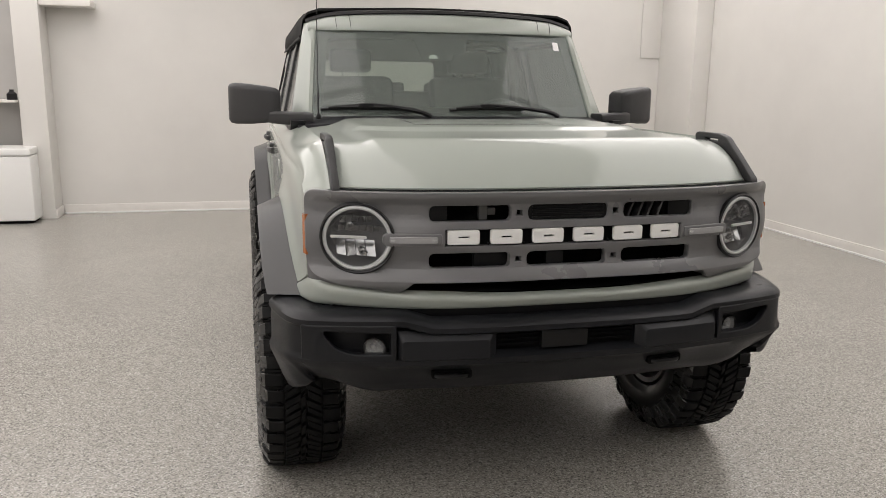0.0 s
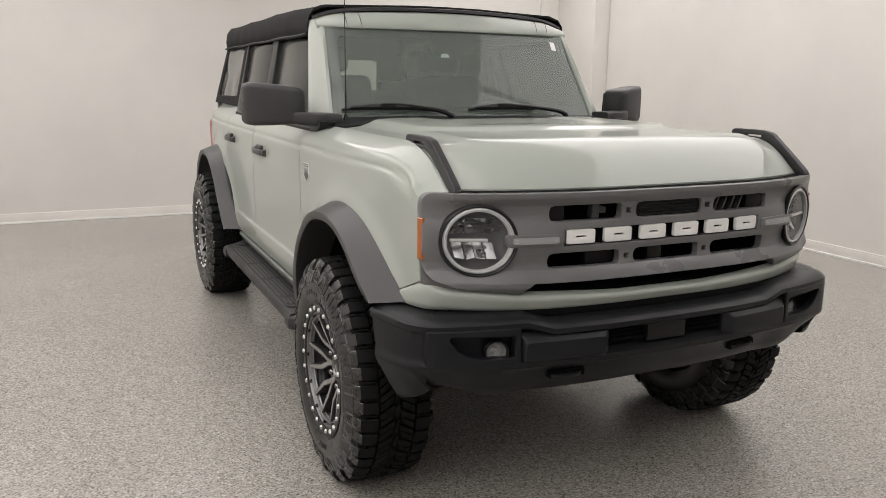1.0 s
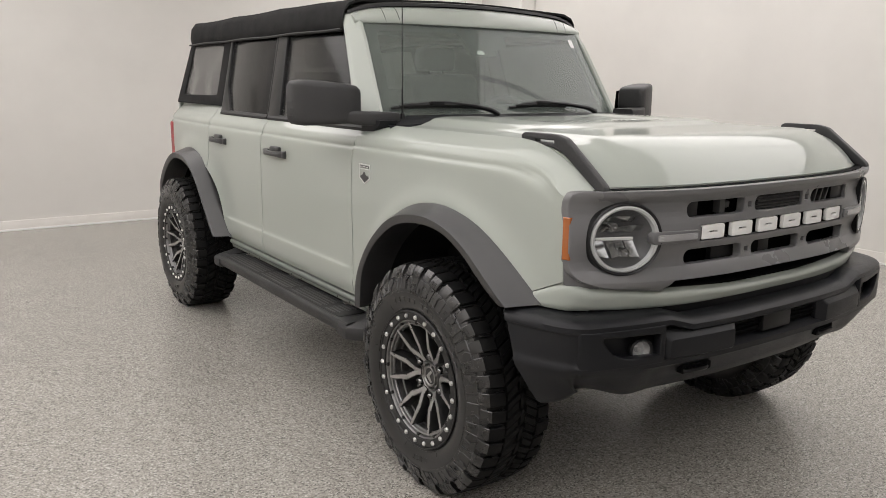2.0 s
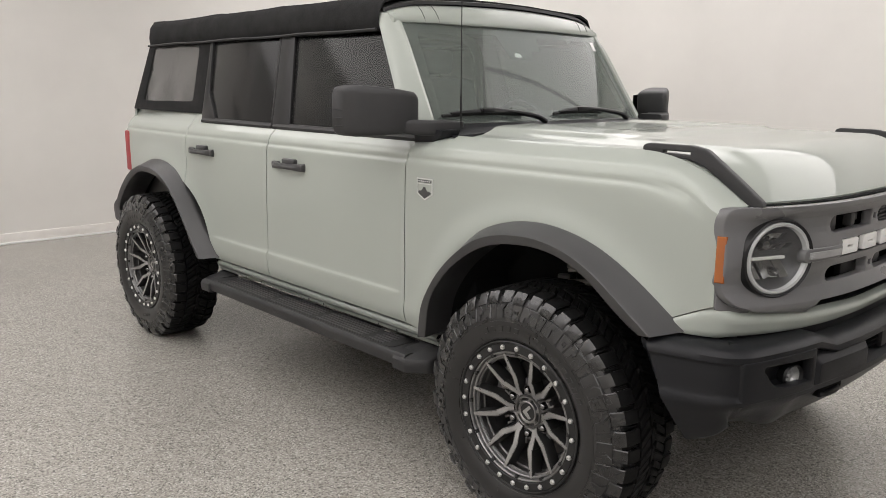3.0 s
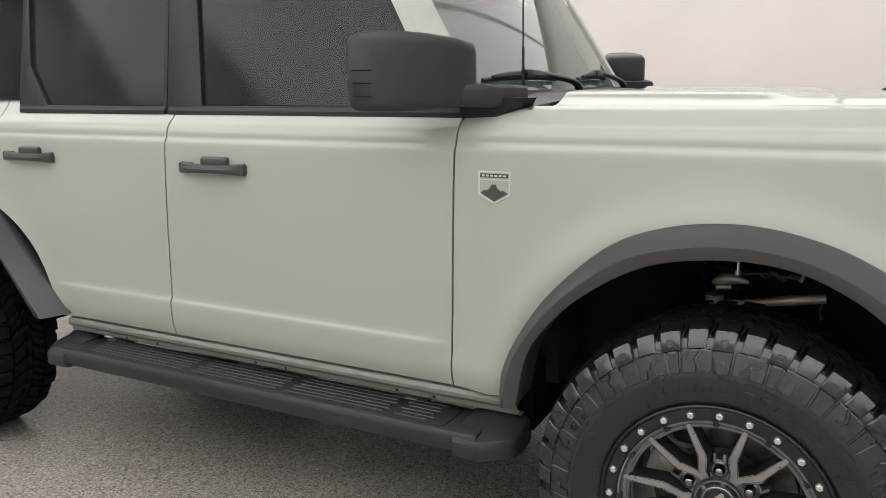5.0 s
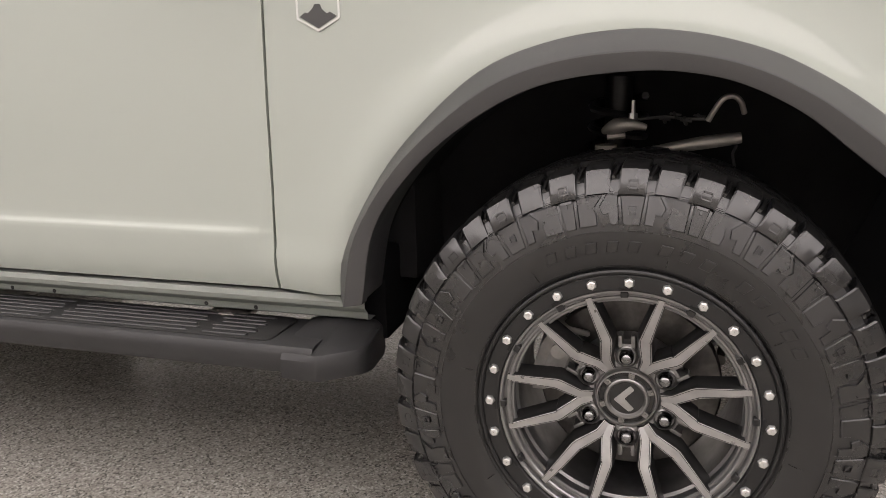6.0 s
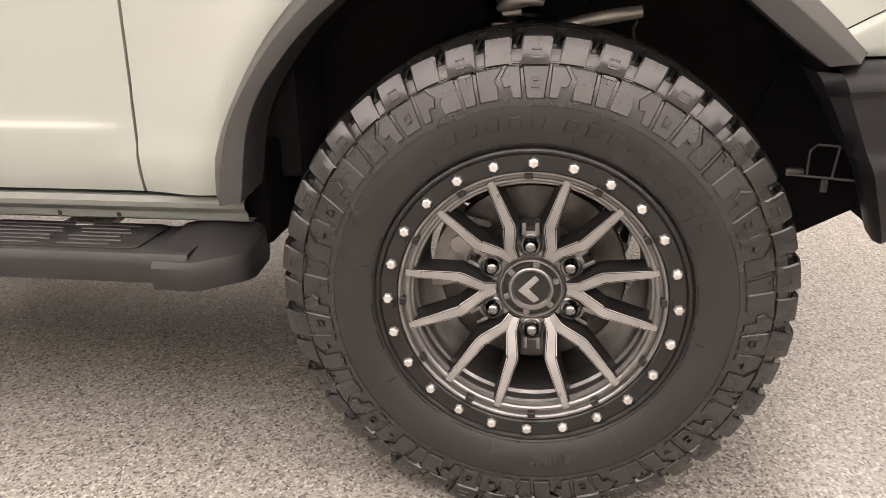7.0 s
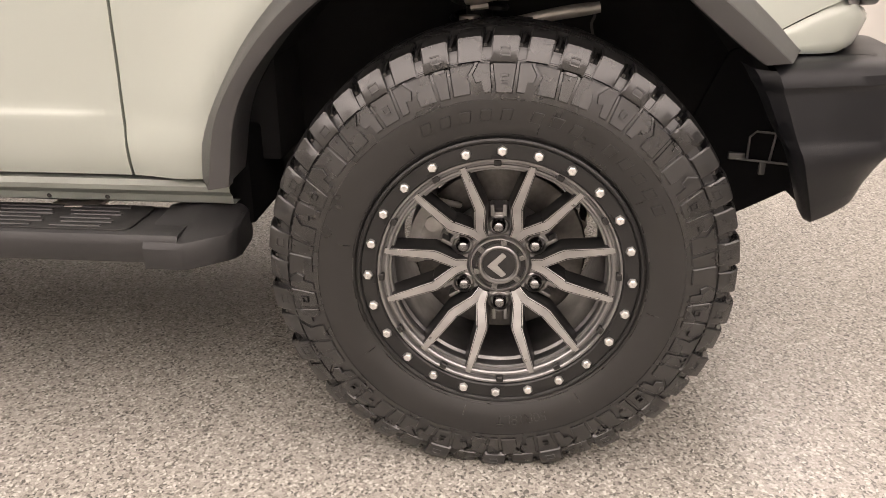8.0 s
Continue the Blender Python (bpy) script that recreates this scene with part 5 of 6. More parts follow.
# ---- side steps ----
def side_step(s):
    rows = []
    for y in (0.60, 0.70, 1.4, 2.14, 2.24):
        rows.append([(0.775, y, 0.462), (0.785, y, 0.480), (0.90, y, 0.4825), (0.930, y, 0.4825), (0.940, y, 0.480), (0.947, y, 0.470), (0.948, y, 0.462), (0.946, y, 0.436), (0.938, y, 0.424), (0.90, y, 0.420), (0.785, y, 0.425), (0.775, y, 0.435)])
    st = part("side_step", mirror(loft(rows), s), STEP_BLACK, suv, "black running board with ribbed tread pad", 40)

    def cap_ring(y, xo, z0):
        return [(0.78, y, 0.43), (0.79, y, 0.418), (xo - 0.02, y, 0.412), (xo - 0.004, y, 0.417), (xo, y, 0.428), (xo - 0.001, y, 0.458), (xo - 0.008, y, 0.469), (xo - 0.022, y, 0.474), (max(xo - 0.075, 0.80), y, 0.484), (0.815, y, z0), (0.80, y, z0 + 0.004), (0.78, y, z0)]
    for ys in ((0.668, 0.664, 0.592, 0.584, 0.523, 0.515, 0.510), (2.180, 2.184, 2.26, 2.268, 2.310, 2.318, 2.322)):
        caps = [cap_ring(y, xo, z0) for y, xo, z0 in zip(ys, (0.946, 0.955, 0.957, 0.955, 0.905, 0.894, 0.875), (0.486, 0.488, 0.504, 0.505, 0.492, 0.486, 0.480))]
        part("step_end", mirror(loft(caps), s), STEP_BLACK, st, "moulded black step end cap", 30)
    pad = plate(round_poly([(0.795, 0.70), (0.928, 0.70), (0.928, 2.14), (0.795, 2.14)], 0.02, 3), (), 0.002, 0.001)
    bmesh.ops.translate(pad, verts=pad.verts[:], vec=(0, 0, 0.4832))
    part("tread_pad", mirror(pad, s), TRIM_RUBBER, st)
    for r in range(6):
        x = 0.812 + 0.0205 * r
        for y0, y1 in ((0.745, 0.86), (0.885, 1.24), (1.26, 1.62), (1.64, 2.10)):
            part("tread_rib", mirror(box(x - 0.0055, x + 0.0055, y0 + 0.012 * (r % 2), y1 - 0.012 * (1 - r % 2), 0.485, 0.4888, 0.0018, 1), s), STEP_GREY, st)
    for y in (0.82, 1.42, 2.02):
        part("step_bracket", mirror(box(0.66, 0.815, y, y + 0.10, 0.478, 0.488, 0.003), s), CAST, st, "pale metal step bracket")


for s in (1, -1):
    side_step(s)


# ---- fender badge: shield with plain bars and a peak shape ----
def badge(s):
    yc = 0.585
    sh = [(yc + 0.043, 1.157), (yc - 0.043, 1.157), (yc - 0.043, 1.099), (yc, 1.076), (yc + 0.043, 1.099)]

    def put(bm, d0):
        bend(bm, lambda y, z, d: (side_x(y, z) + d0 + d, y, z))
        bmesh.ops.recalc_face_normals(bm, faces=bm.faces[:])
        return mirror(bm, s)
    inner = [(yc + (y - yc) * 0.93, 1.118 + (z - 1.118) * 0.93) for y, z in sh]
    b = part("badge", put(plate(round_poly(sh, 0.002, 2), [round_poly(inner, 0.002, 2)], 0.001, 0.0005), 0.0015), BADGE_PALE, suv, "small shield badge with a mountain shape")
    part("badge_field", put(plate(round_poly(inner, 0.001, 1), (), 0.0008, 0.0), 0.0008), PAINT, b)
    part("badge_bar", put(plate(slot(yc - 0.038, yc + 0.038, 1.142, 1.1515, 0.001), (), 0.0006, 0.0), 0.0022), BADGE_DARK, b)
    part("badge_line", put(plate(slot(yc - 0.039, yc + 0.039, 1.1355, 1.138, 0.0005), (), 0.0006, 0.0), 0.0022), BADGE_PALE, b)
    for k in range(6):
        y = yc - 0.032 + 0.0115 * k
        part("badge_mark", put(plate(slot(y, y + 0.0075, 1.1445, 1.149, 0.0005), (), 0.0004, 0.0), 0.0032), BADGE_PALE, b)
    peak = [(yc + 0.037, 1.103), (yc + 0.026, 1.111), (yc + 0.020, 1.109), (yc + 0.010, 1.118), (yc + 0.006, 1.125), (yc - 0.005, 1.125), (yc - 0.008, 1.116), (yc - 0.018, 1.108), (yc - 0.024, 1.111), (yc - 0.037, 1.103), (yc, 1.082)]
    part("badge_peak", put(plate(peak, (), 0.0006, 0.0), 0.0022), BADGE_DARK, b)


for s in (1, -1):
    badge(s)

# ---- wheels, built with the outer side to +x round the origin ----
def pol(x, r, deg):
    a = radians(deg)
    return (x, r * math.sin(a), r * math.cos(a))


def lug(profile, depth, d0, d1, skew=0.0, steps=2):
    """A raised block over (x, r) points, from angle d0 to d1, skewed across the tread, with a chamfered crown."""
    rings = []
    n = len(profile)
    profile = [(x, r + 0.0045 * smooth(0.395, 0.41, r)) for x, r in profile]
    cuts = [(0.0, 0.0035), (0.07, 0.0)] + [(k / steps, 0.0) for k in range(1, steps)] + [(0.93, 0.0), (1.0, 0.0035)]
    for t, dip in cuts:
        ring = [pol(x, r - dip, lerp(d0, d1, t) + skew * (i / max(1, n - 1) - 0.5)) for i, (x, r) in enumerate(profile)]
        for i, (x, r) in reversed(list(enumerate(profile))):
            inx = x - math.copysign(depth * 0.9, x) if abs(x) > 0.135 else x
            ring.append(pol(inx, r - depth, lerp(d0, d1, t) + skew * (i / max(1, n - 1) - 0.5)))
        rings.append(ring)
    return loft(rings)


WALL_R = [0.245, 0.262, 0.28, 0.30, 0.325, 0.35, 0.372, 0.390, 0.402, 0.408]
WALL_X = [0.134, 0.147, 0.1555, 0.1605, 0.1598, 0.1540, 0.1455, 0.1365, 0.1295, 0.122]


def wall_x(r):
    return float(np.interp(r, WALL_R, WALL_X))


def raised(poly, h, at, q=1):
    """A moulded shape on the sidewall: (degrees, r) corners, chamfered."""
    cd, cr = sum(p[0] for p in poly) / len(poly), sum(p[1] for p in poly) / len(poly)
    rings = []
    for grow, dx in ((1.03, -0.002), (1.0, h * 0.6), (0.91, h)):
        rings.append([pol(q * (wall_x(cr + (r - cr) * grow) + dx), cr + (r - cr) * grow, at + cd + (d - cd) * grow) for d, r in poly])
    return loft(rings)


def flatten(bm):
    low = FLOOR_Z - HUB_Z + 0.001
    for v in bm.verts:
        if v.co.z < low:
            v.co.z = low
    return bm


TYRE_PROFILE = [(wall_x(r), r) for r in (0.240, 0.25, 0.262, 0.28, 0.30, 0.325, 0.35, 0.372, 0.390, 0.402, 0.408)] + [(0.06, 0.4095), (0.0, 0.410), (-0.06, 0.4095)]
TYRE_PROFILE += [(-wall_x(r), r) for r in (0.408, 0.402, 0.390, 0.372, 0.35, 0.325, 0.30, 0.28, 0.262, 0.25, 0.240)] + [(-0.09, 0.236), (0.0, 0.232), (0.09, 0.236)]
bits, moulded = [], []
N = 44
STEP = 360 / N
KEYSTONE = [[(-3.05, 0.3805), (3.05, 0.3805), (2.25, 0.333), (-2.25, 0.333)]]
TEE = [[(-1.9, 0.3805), (1.9, 0.3805), (1.4, 0.333), (-1.4, 0.333)]]
ENN = [[(-4.6, 0.3805), (-1.7, 0.3805), (0.1, 0.3640), (-0.6, 0.3510), (-2.2, 0.3530), (-2.7, 0.3340), (-4.9, 0.3340)], [(-0.7, 0.3805), (5.6, 0.3805), (5.9, 0.3340), (1.0, 0.3340), (0.9, 0.3500), (1.5, 0.3630)]]
NNE = [[(-d, r) for d, r in reversed(p)] for p in ENN]
for k in range(N):
    a = k * STEP
    for q in (1, -1):
        off = 0.0 if q > 0 else STEP * 0.5
        long = k % 2 == 0
        c = a + off
        wide = 3.15 if long else 2.95
        prof = [(q * 0.070, 0.4225), (q * 0.108, 0.4205), (q * 0.1300, 0.4155), (q * 0.1420, 0.4020), (q * 0.1475, 0.3900), (q * 0.1475, 0.3815)] if long else [(q * 0.070, 0.4225), (q * 0.106, 0.4200), (q * 0.1225, 0.4150), (q * 0.1320, 0.4040), (q * 0.1395, 0.3930), (q * 0.1435, 0.3835)]
        bits.append(lug(prof, 0.016, c - wide, c + wide, skew=-1.0 * q))
        for poly in (KEYSTONE, ENN, TEE, NNE)[k % 4]:
            moulded.append(raised(poly, 0.0040, c, q))
        if k % 4 == 0:
            for bar in ([(-1.0, 0.3625), (1.0, 0.3625), (0.97, 0.3595), (-0.97, 0.3595)], [(-0.93, 0.3525), (0.93, 0.3525), (0.9, 0.3495), (-0.9, 0.3495)], [(-1.0, 0.3595), (-0.62, 0.3595), (-0.6, 0.3525), (-0.95, 0.3525)], [(0.62, 0.3595), (1.0, 0.3595), (0.95, 0.3525), (0.6, 0.3525)]):
                moulded.append(raised(bar, 0.0056, c, q))
        if k % 4 == 2:
            moulded.append(raised([(-1.5, 0.3795), (1.5, 0.3795), (1.45, 0.3750), (-1.45, 0.3750)], 0.0058, c, q))
            moulded.append(raised([(-0.3, 0.3745), (0.3, 0.3745), (0.28, 0.3680), (-0.28, 0.3680)], 0.0058, c, q))
        if long:
            for e0, e1 in ((-1.25, -0.95), (0.95, 1.25)):
                bits.append(lug([(q * 0.1427, 0.4025), (q * 0.1480, 0.3905)], 0.004, c + e0, c + e1, steps=1))
            bits.append(lug([(q * 0.1427, 0.4025), (q * 0.1437, 0.4005)], 0.003, c - 1.0, c + 1.0, steps=1))
            bits.append(lug([(q * 0.1470, 0.3926), (q * 0.1480, 0.3905)], 0.003, c - 1.0, c + 1.0, steps=1))
        bits.append(lug([(q * 0.074, 0.4165), (q * 0.112, 0.4110), (q * 0.128, 0.4050)], 0.008, c + STEP * 0.5 - 0.42, c + STEP * 0.5 + 0.42, skew=-1.0 * q, steps=1))
    for x0, x1, shift, sk in ((0.010, 0.062, 0.2, 3.8), (-0.062, -0.010, 0.55, -3.8)):
        cut = 0.46 if k % 2 else 0.40
        inner = x0 + 0.007 if x0 > 0 else x0
        outer = x1 if x0 > 0 else x1 - 0.007
        bits.append(lug([(x0, 0.4230), ((x0 + x1) / 2, 0.4235), (x1, 0.4230)], 0.014, a + STEP * shift, a + STEP * (shift + cut - 0.05), skew=sk, steps=1))
        bits.append(lug([(inner, 0.4230), ((inner + outer) / 2, 0.4235), (outer, 0.4230)], 0.014, a + STEP * (shift + cut + 0.04), a + STEP * (shift + 0.86), skew=sk, steps=1))
    bits.append(lug([(-0.007, 0.4235), (0.007, 0.4235)], 0.013, a + STEP * 0.1, a + STEP * 0.8, skew=2.0, steps=1))
WHEEL_MESH = {}


def wheel_mesh(name, bm, mat, angle=32.0):
    WHEEL_MESH[name] = mesh_of(name, bm, mat, angle)


tread = flatten(join(*bits))
for f in tread.faces:
    c = f.calc_center_median()
    f.material_index = 1 if abs(c.x) < 0.124 and math.hypot(c.y, c.z) > 0.400 else 0
wheel_mesh("tread", tread, [RUBBER, TREAD_RUBBER], 25)
wheel_mesh("sidewall_relief", flatten(join(*moulded)), RUBBER, 20)
carcass = flatten(lathe(TYRE_PROFILE, 120))
for f in carcass.faces:
    c = f.calc_center_median()
    r = math.hypot(c.y, c.z)
    f.material_index = 1 if r > 0.400 else (2 if r > 0.324 else 0)
wheel_mesh("tyre", carcass, [SIDEWALL, TREAD_RUBBER, RUBBER], 50)
wheel_mesh("barrel", lathe([(0.132, 0.2045), (0.126, 0.207), (0.112, 0.206), (0.108, 0.2005), (0.090, 0.1995), (0.086, 0.1945), (0.060, 0.1935), (0.056, 0.1960), (0.0, 0.195), (-0.06, 0.194), (-0.13, 0.205), (-0.135, 0.225), (-0.12, 0.225), (-0.05, 0.215), (0.06, 0.215), (0.132, 0.215)], 96), BARREL, 30)
wheel_mesh("rim_lip", lathe([(0.120, 0.194), (0.124, 0.196), (0.124, 0.1995), (0.1320, 0.2005), (0.1345, 0.2030), (0.1345, 0.2065), (0.1290, 0.2085), (0.1290, 0.2110), (0.1400, 0.2130), (0.1425, 0.2150), (0.1425, 0.2185), (0.1380, 0.2200), (0.12, 0.215), (0.116, 0.2)], 120), GUNMETAL, 25)
wheel_mesh("beadlock_ring", lathe([(0.136, 0.2190), (0.1455, 0.2200), (0.1475, 0.2220), (0.1475, 0.2455), (0.1460, 0.2475), (0.1500, 0.2500), (0.1510, 0.2530), (0.1490, 0.2560), (0.1430, 0.2570), (0.138, 0.2560), (0.13, 0.245)], 120), RING_BLACK, 25)
wheel_mesh("bolt", lathe([(0.0, 0.0005), (0.0, 0.0092), (0.0025, 0.0094), (0.0050, 0.0085), (0.0070, 0.0075), (0.0078, 0.0060), (0.0080, 0.0005)], 6, False), STEEL, 20)
wheel_mesh("lug_nut", lathe([(-0.02, 0.0005), (-0.02, 0.0135), (0.006, 0.0132), (0.014, 0.0115), (0.019, 0.007), (0.020, 0.0005)], 16, False), NUT_BLACK, 50)
wheel_mesh("lug_well", lathe([(-0.001, 0.0160), (0.0015, 0.0180), (-0.0005, 0.0205), (-0.03, 0.0225), (-0.03, 0.0160)], 24), CAP_GREY, 40)
wheel_mesh("hub_plate", lathe([(0.076, 0.0005), (0.076, 0.056), (0.0795, 0.060), (0.0795, 0.066), (0.0760, 0.070), (0.0745, 0.086), (0.066, 0.095), (0.050, 0.101), (0.02, 0.104), (0.02, 0.0005)], 60, False), GUNMETAL, 30)
wheel_mesh("center_cap", lathe([(0.066, 0.0550), (0.0810, 0.0545), (0.0865, 0.0525), (0.0872, 0.0505), (0.0850, 0.0490), (0.0790, 0.0482), (0.0790, 0.0400), (0.0880, 0.0385), (0.0895, 0.0365), (0.0890, 0.0335), (0.0855, 0.0315), (0.0840, 0.0300), (0.0840, 0.0005)], 72, False), CAP_GREY, 25)
mark = plate(round_poly([(-0.022, -0.004), (0.006, 0.024), (0.013, 0.017), (-0.004, -0.001), (0.014, -0.019), (0.005, -0.025)], 0.002, 2), (), 0.0006, 0.0003)
bend(mark, lambda y, z, d: (0.0850 + d, y, z))
wheel_mesh("cap_mark", mark, MACHINED)
wheel_mesh("cap_disc", lathe([(0.0838, 0.0305), (0.0846, 0.0300), (0.0846, 0.0005)], 48, False), CAP_BLACK)
wheel_mesh("cap_well", lathe([(0.0794, 0.0485), (0.0794, 0.0398)], 48, False), CAP_BLACK)
wheel_mesh("cap_tooth", join(box(0.078, 0.0868, -0.0052, 0.0052, 0.0390, 0.0490, 0.0012, 2), bend(lathe([(0.0868, 0.0010), (0.0868, 0.0026), (0.0878, 0.0030), (0.0885, 0.0026), (0.0885, 0.0010)], 10), lambda x, y, z: (x, y, z + 0.0440))), CAP_GREY)
wheel_mesh("lip_tab", box(0.126, 0.1440, -0.0065, 0.0065, 0.2065, 0.2170, 0.0015, 1), RING_BLACK)
wheel_mesh("ring_notch", box(0.1440, 0.1482, -0.0125, 0.0125, 0.2195, 0.2270, 0.0012, 1), BLACK_SATIN)
wheel_mesh("nut_pad", join(box(0.052, 0.0775, -0.0145, 0.0145, 0.088, 0.101, 0.003, 2), box(0.052, 0.0800, -0.0150, -0.0075, 0.094, 0.116, 0.002, 2), box(0.052, 0.0800, 0.0075, 0.0150, 0.094, 0.116, 0.002, 2)), GUNMETAL)


def spoke(sgn):
    """One arm of a split spoke: straight down from the rim, then kinked to its partner."""
    stations = [(0.2095, 13.3, 0.1350, 0.0058), (0.2000, 13.4, 0.1345, 0.0066), (0.1240, 14.6, 0.1130, 0.0098), (0.1180, 13.8, 0.1105, 0.0104), (0.0820, 5.0, 0.0960, 0.0088), (0.0600, 2.6, 0.0850, 0.0080)]
    pts = [Vector(pol(x, r, sgn * a)) for r, a, x, w in stations]
    rings = []
    for i, (r, a, x, w) in enumerate(stations):
        d = pts[min(i + 1, len(pts) - 1)] - pts[max(i - 1, 0)]
        side = Vector((0, -d.z, d.y)).normalized()
        ring = []
        for across, down in ((-w - 0.0042, 0.045), (-w - 0.0030, 0.012), (-w - 0.0010, 0.0030), (-w, 0.0004), (-w * 0.86, 0.0), (-w * 0.80, 0.0010), (-w * 0.74, 0.0), (w * 0.74, 0.0), (w * 0.80, 0.0010), (w * 0.86, 0.0), (w, 0.0004), (w + 0.0010, 0.0030), (w + 0.0030, 0.012), (w + 0.0042, 0.045)):
            ring.append(pts[i] + side * across + Vector((-down, 0, 0)))
        rings.append(ring)
    return loft(rings)


def two_tone(bm):
    """Machined face, painted flanks."""
    bm.normal_update()
    for f in bm.faces:
        f.material_index = 0 if f.normal.x > 0.80 else 1
    return bm


wheel_mesh("spoke_lead", two_tone(spoke(1)), [MACHINED, RIM_DARK], 18)
wheel_mesh("spoke_trail", two_tone(spoke(-1)), [MACHINED, RIM_DARK], 18)
wheel_mesh("brake_disc", lathe([(0.012, 0.165), (0.014, 0.162), (0.014, 0.098), (0.03, 0.090), (0.034, 0.05), (0.034, 0.0005), (-0.012, 0.0005), (-0.012, 0.165)], 64, False), DISC, 30)
cal = []
for k in range(9):
    a = lerp(-95, -48, k / 8)
    cal.append([pol(0.045, 0.140, a), pol(0.052, 0.155, a), pol(0.047, 0.176, a), pol(-0.03, 0.180, a), pol(-0.03, 0.105, a), pol(0.036, 0.105, a), pol(0.046, 0.120, a)])
wheel_mesh("brake_caliper", join(loft(cal), tube([pol(0.050, 0.142, -84), pol(0.060, 0.142, -84)], 0.015, 14), tube([pol(0.050, 0.142, -62), pol(0.060, 0.142, -62)], 0.015, 14), tube([pol(0.02, 0.12, -40), pol(0.05, 0.15, -44), pol(0.04, 0.175, -50)], 0.006, 6)), CALIPER, 35)
wheel_mesh("letter_bar", raised([(-1.3, 0.3075), (2.1, 0.3075), (1.3, 0.2890), (-2.1, 0.2890)], 0.0026, 0), SIDEWALL, 20)
wheel_mesh("sidewall_rib", join(lathe([(wall_x(r) + h, r) for r, h in ((0.3225, -0.001), (0.3230, 0.0012), (0.3240, 0.0012), (0.3245, -0.001))], 120), lathe([(wall_x(r) + h, r) for r, h in ((0.3825, -0.001), (0.3832, 0.0022), (0.3848, 0.0022), (0.3856, -0.001))], 120), lathe([(wall_x(r) + h, r) for r, h in ((0.262, -0.001), (0.2625, 0.0010), (0.2635, 0.0010), (0.264, -0.001))], 120)), RUBBER)
wheel_mesh("sidewall_tick", raised([(-0.16, 0.291), (0.16, 0.291), (0.16, 0.270), (-0.16, 0.270)], 0.0015, 0), RUBBER)
size = bpy.data.curves.new("tmp", "FONT")
size.body, size.size, size.extrude, size.align_x = "50R18LT", 0.026, 0.0010, "CENTER"
so = bpy.data.objects.new("tmp", size)
scene.collection.objects.link(so)
bpy.context.view_layer.update()
sm = bpy.data.meshes.new_from_object(so.evaluated_get(bpy.context.evaluated_depsgraph_get()))
sb = bmesh.new()
sb.from_mesh(sm)
bpy.data.objects.remove(so)
bend(sb, lambda x, y, d: pol(wall_x(0.283 + y) + d + 0.0004, 0.283 + y, 170 + math.degrees(x / 0.29)))
wheel_mesh("size_text", sb, RUBBER, 20)


def wheel(y, s, label):
    base = new("wheel", WHEEL_MESH["barrel"])
    base.parent = suv
    tagged(base, label)
    base.matrix_basis = pose(s * (0.829 if y < 1 else 0.845), y + 0.003, HUB_Z, 0, 0, 0 if s > 0 else 180)

    def add(name, mesh, m=None):
        o = new(name, WHEEL_MESH[mesh])
        o.parent = base
        if m is not None:
            o.matrix_basis = m
        return o

    def turn(deg, x=0.0, r=0.0):
        a = radians(deg)
        return Matrix.Translation((x, r * math.sin(a), r * math.cos(a))) @ Matrix.Rotation(-a, 4, "X")
    tagged(add("tyre", "tyre"), "black mud-terrain tyre sidewall")
    tagged(add("tread", "tread"), "chunky black off-road tread blocks", kind="stuff")
    add("rim_lip", "rim_lip")
    tagged(add("beadlock_ring", "beadlock_ring"), "matt black ring round the rim")
    add("hub_plate", "hub_plate")
    tagged(add("center_cap", "center_cap"), "black centre cap with a plain mark")
    add("cap_mark", "cap_mark")
    add("cap_disc", "cap_disc")
    add("cap_well", "cap_well")
    add("brake_disc", "brake_disc")
    add("brake_caliper", "brake_caliper")
    tagged(add("sidewall_relief", "sidewall_relief"), "moulded grip blocks on the sidewall", kind="stuff")
    add("sidewall_rib", "sidewall_rib")
    add("size_text", "size_text")
    for k in range(24):
        add("bolt", "bolt", turn(15 * k, 0.1470, 0.2345))
    for k in range(6):
        add("lug_nut", "lug_nut", turn(-2 + 60 * k, 0.076, 0.0765))
        add("lug_well", "lug_well", turn(-2 + 60 * k, 0.080, 0.0765))
        add("spoke", "spoke_lead", turn(28 + 60 * k))
        add("spoke", "spoke_trail", turn(28 + 60 * k))
        add("cap_tooth", "cap_tooth", turn(10 + 60 * k))
        add("nut_pad", "nut_pad", turn(-2 + 60 * k))
        for a in (-2, 28):
            add("lip_tab", "lip_tab", turn(a + 60 * k))
            add("ring_notch", "ring_notch", turn(a + 0.5 + 60 * k))
    for k, a in enumerate((-25, -18.5, -12, -5.5, 1, 10.5, 17, 23.5, 36, 42.5, 49, 55.5, 62)):
        add("letter_bar", "letter_bar", turn(a))
    for a in range(0, 360, 45):
        add("sidewall_tick", "sidewall_tick", turn(a + 12))


for y, n in ((0.0, "front"), (WB, "rear")):
    for s in (1, -1):
        wheel(y, s, "gunmetal split-spoke wheel with studded ring and mud tyre")

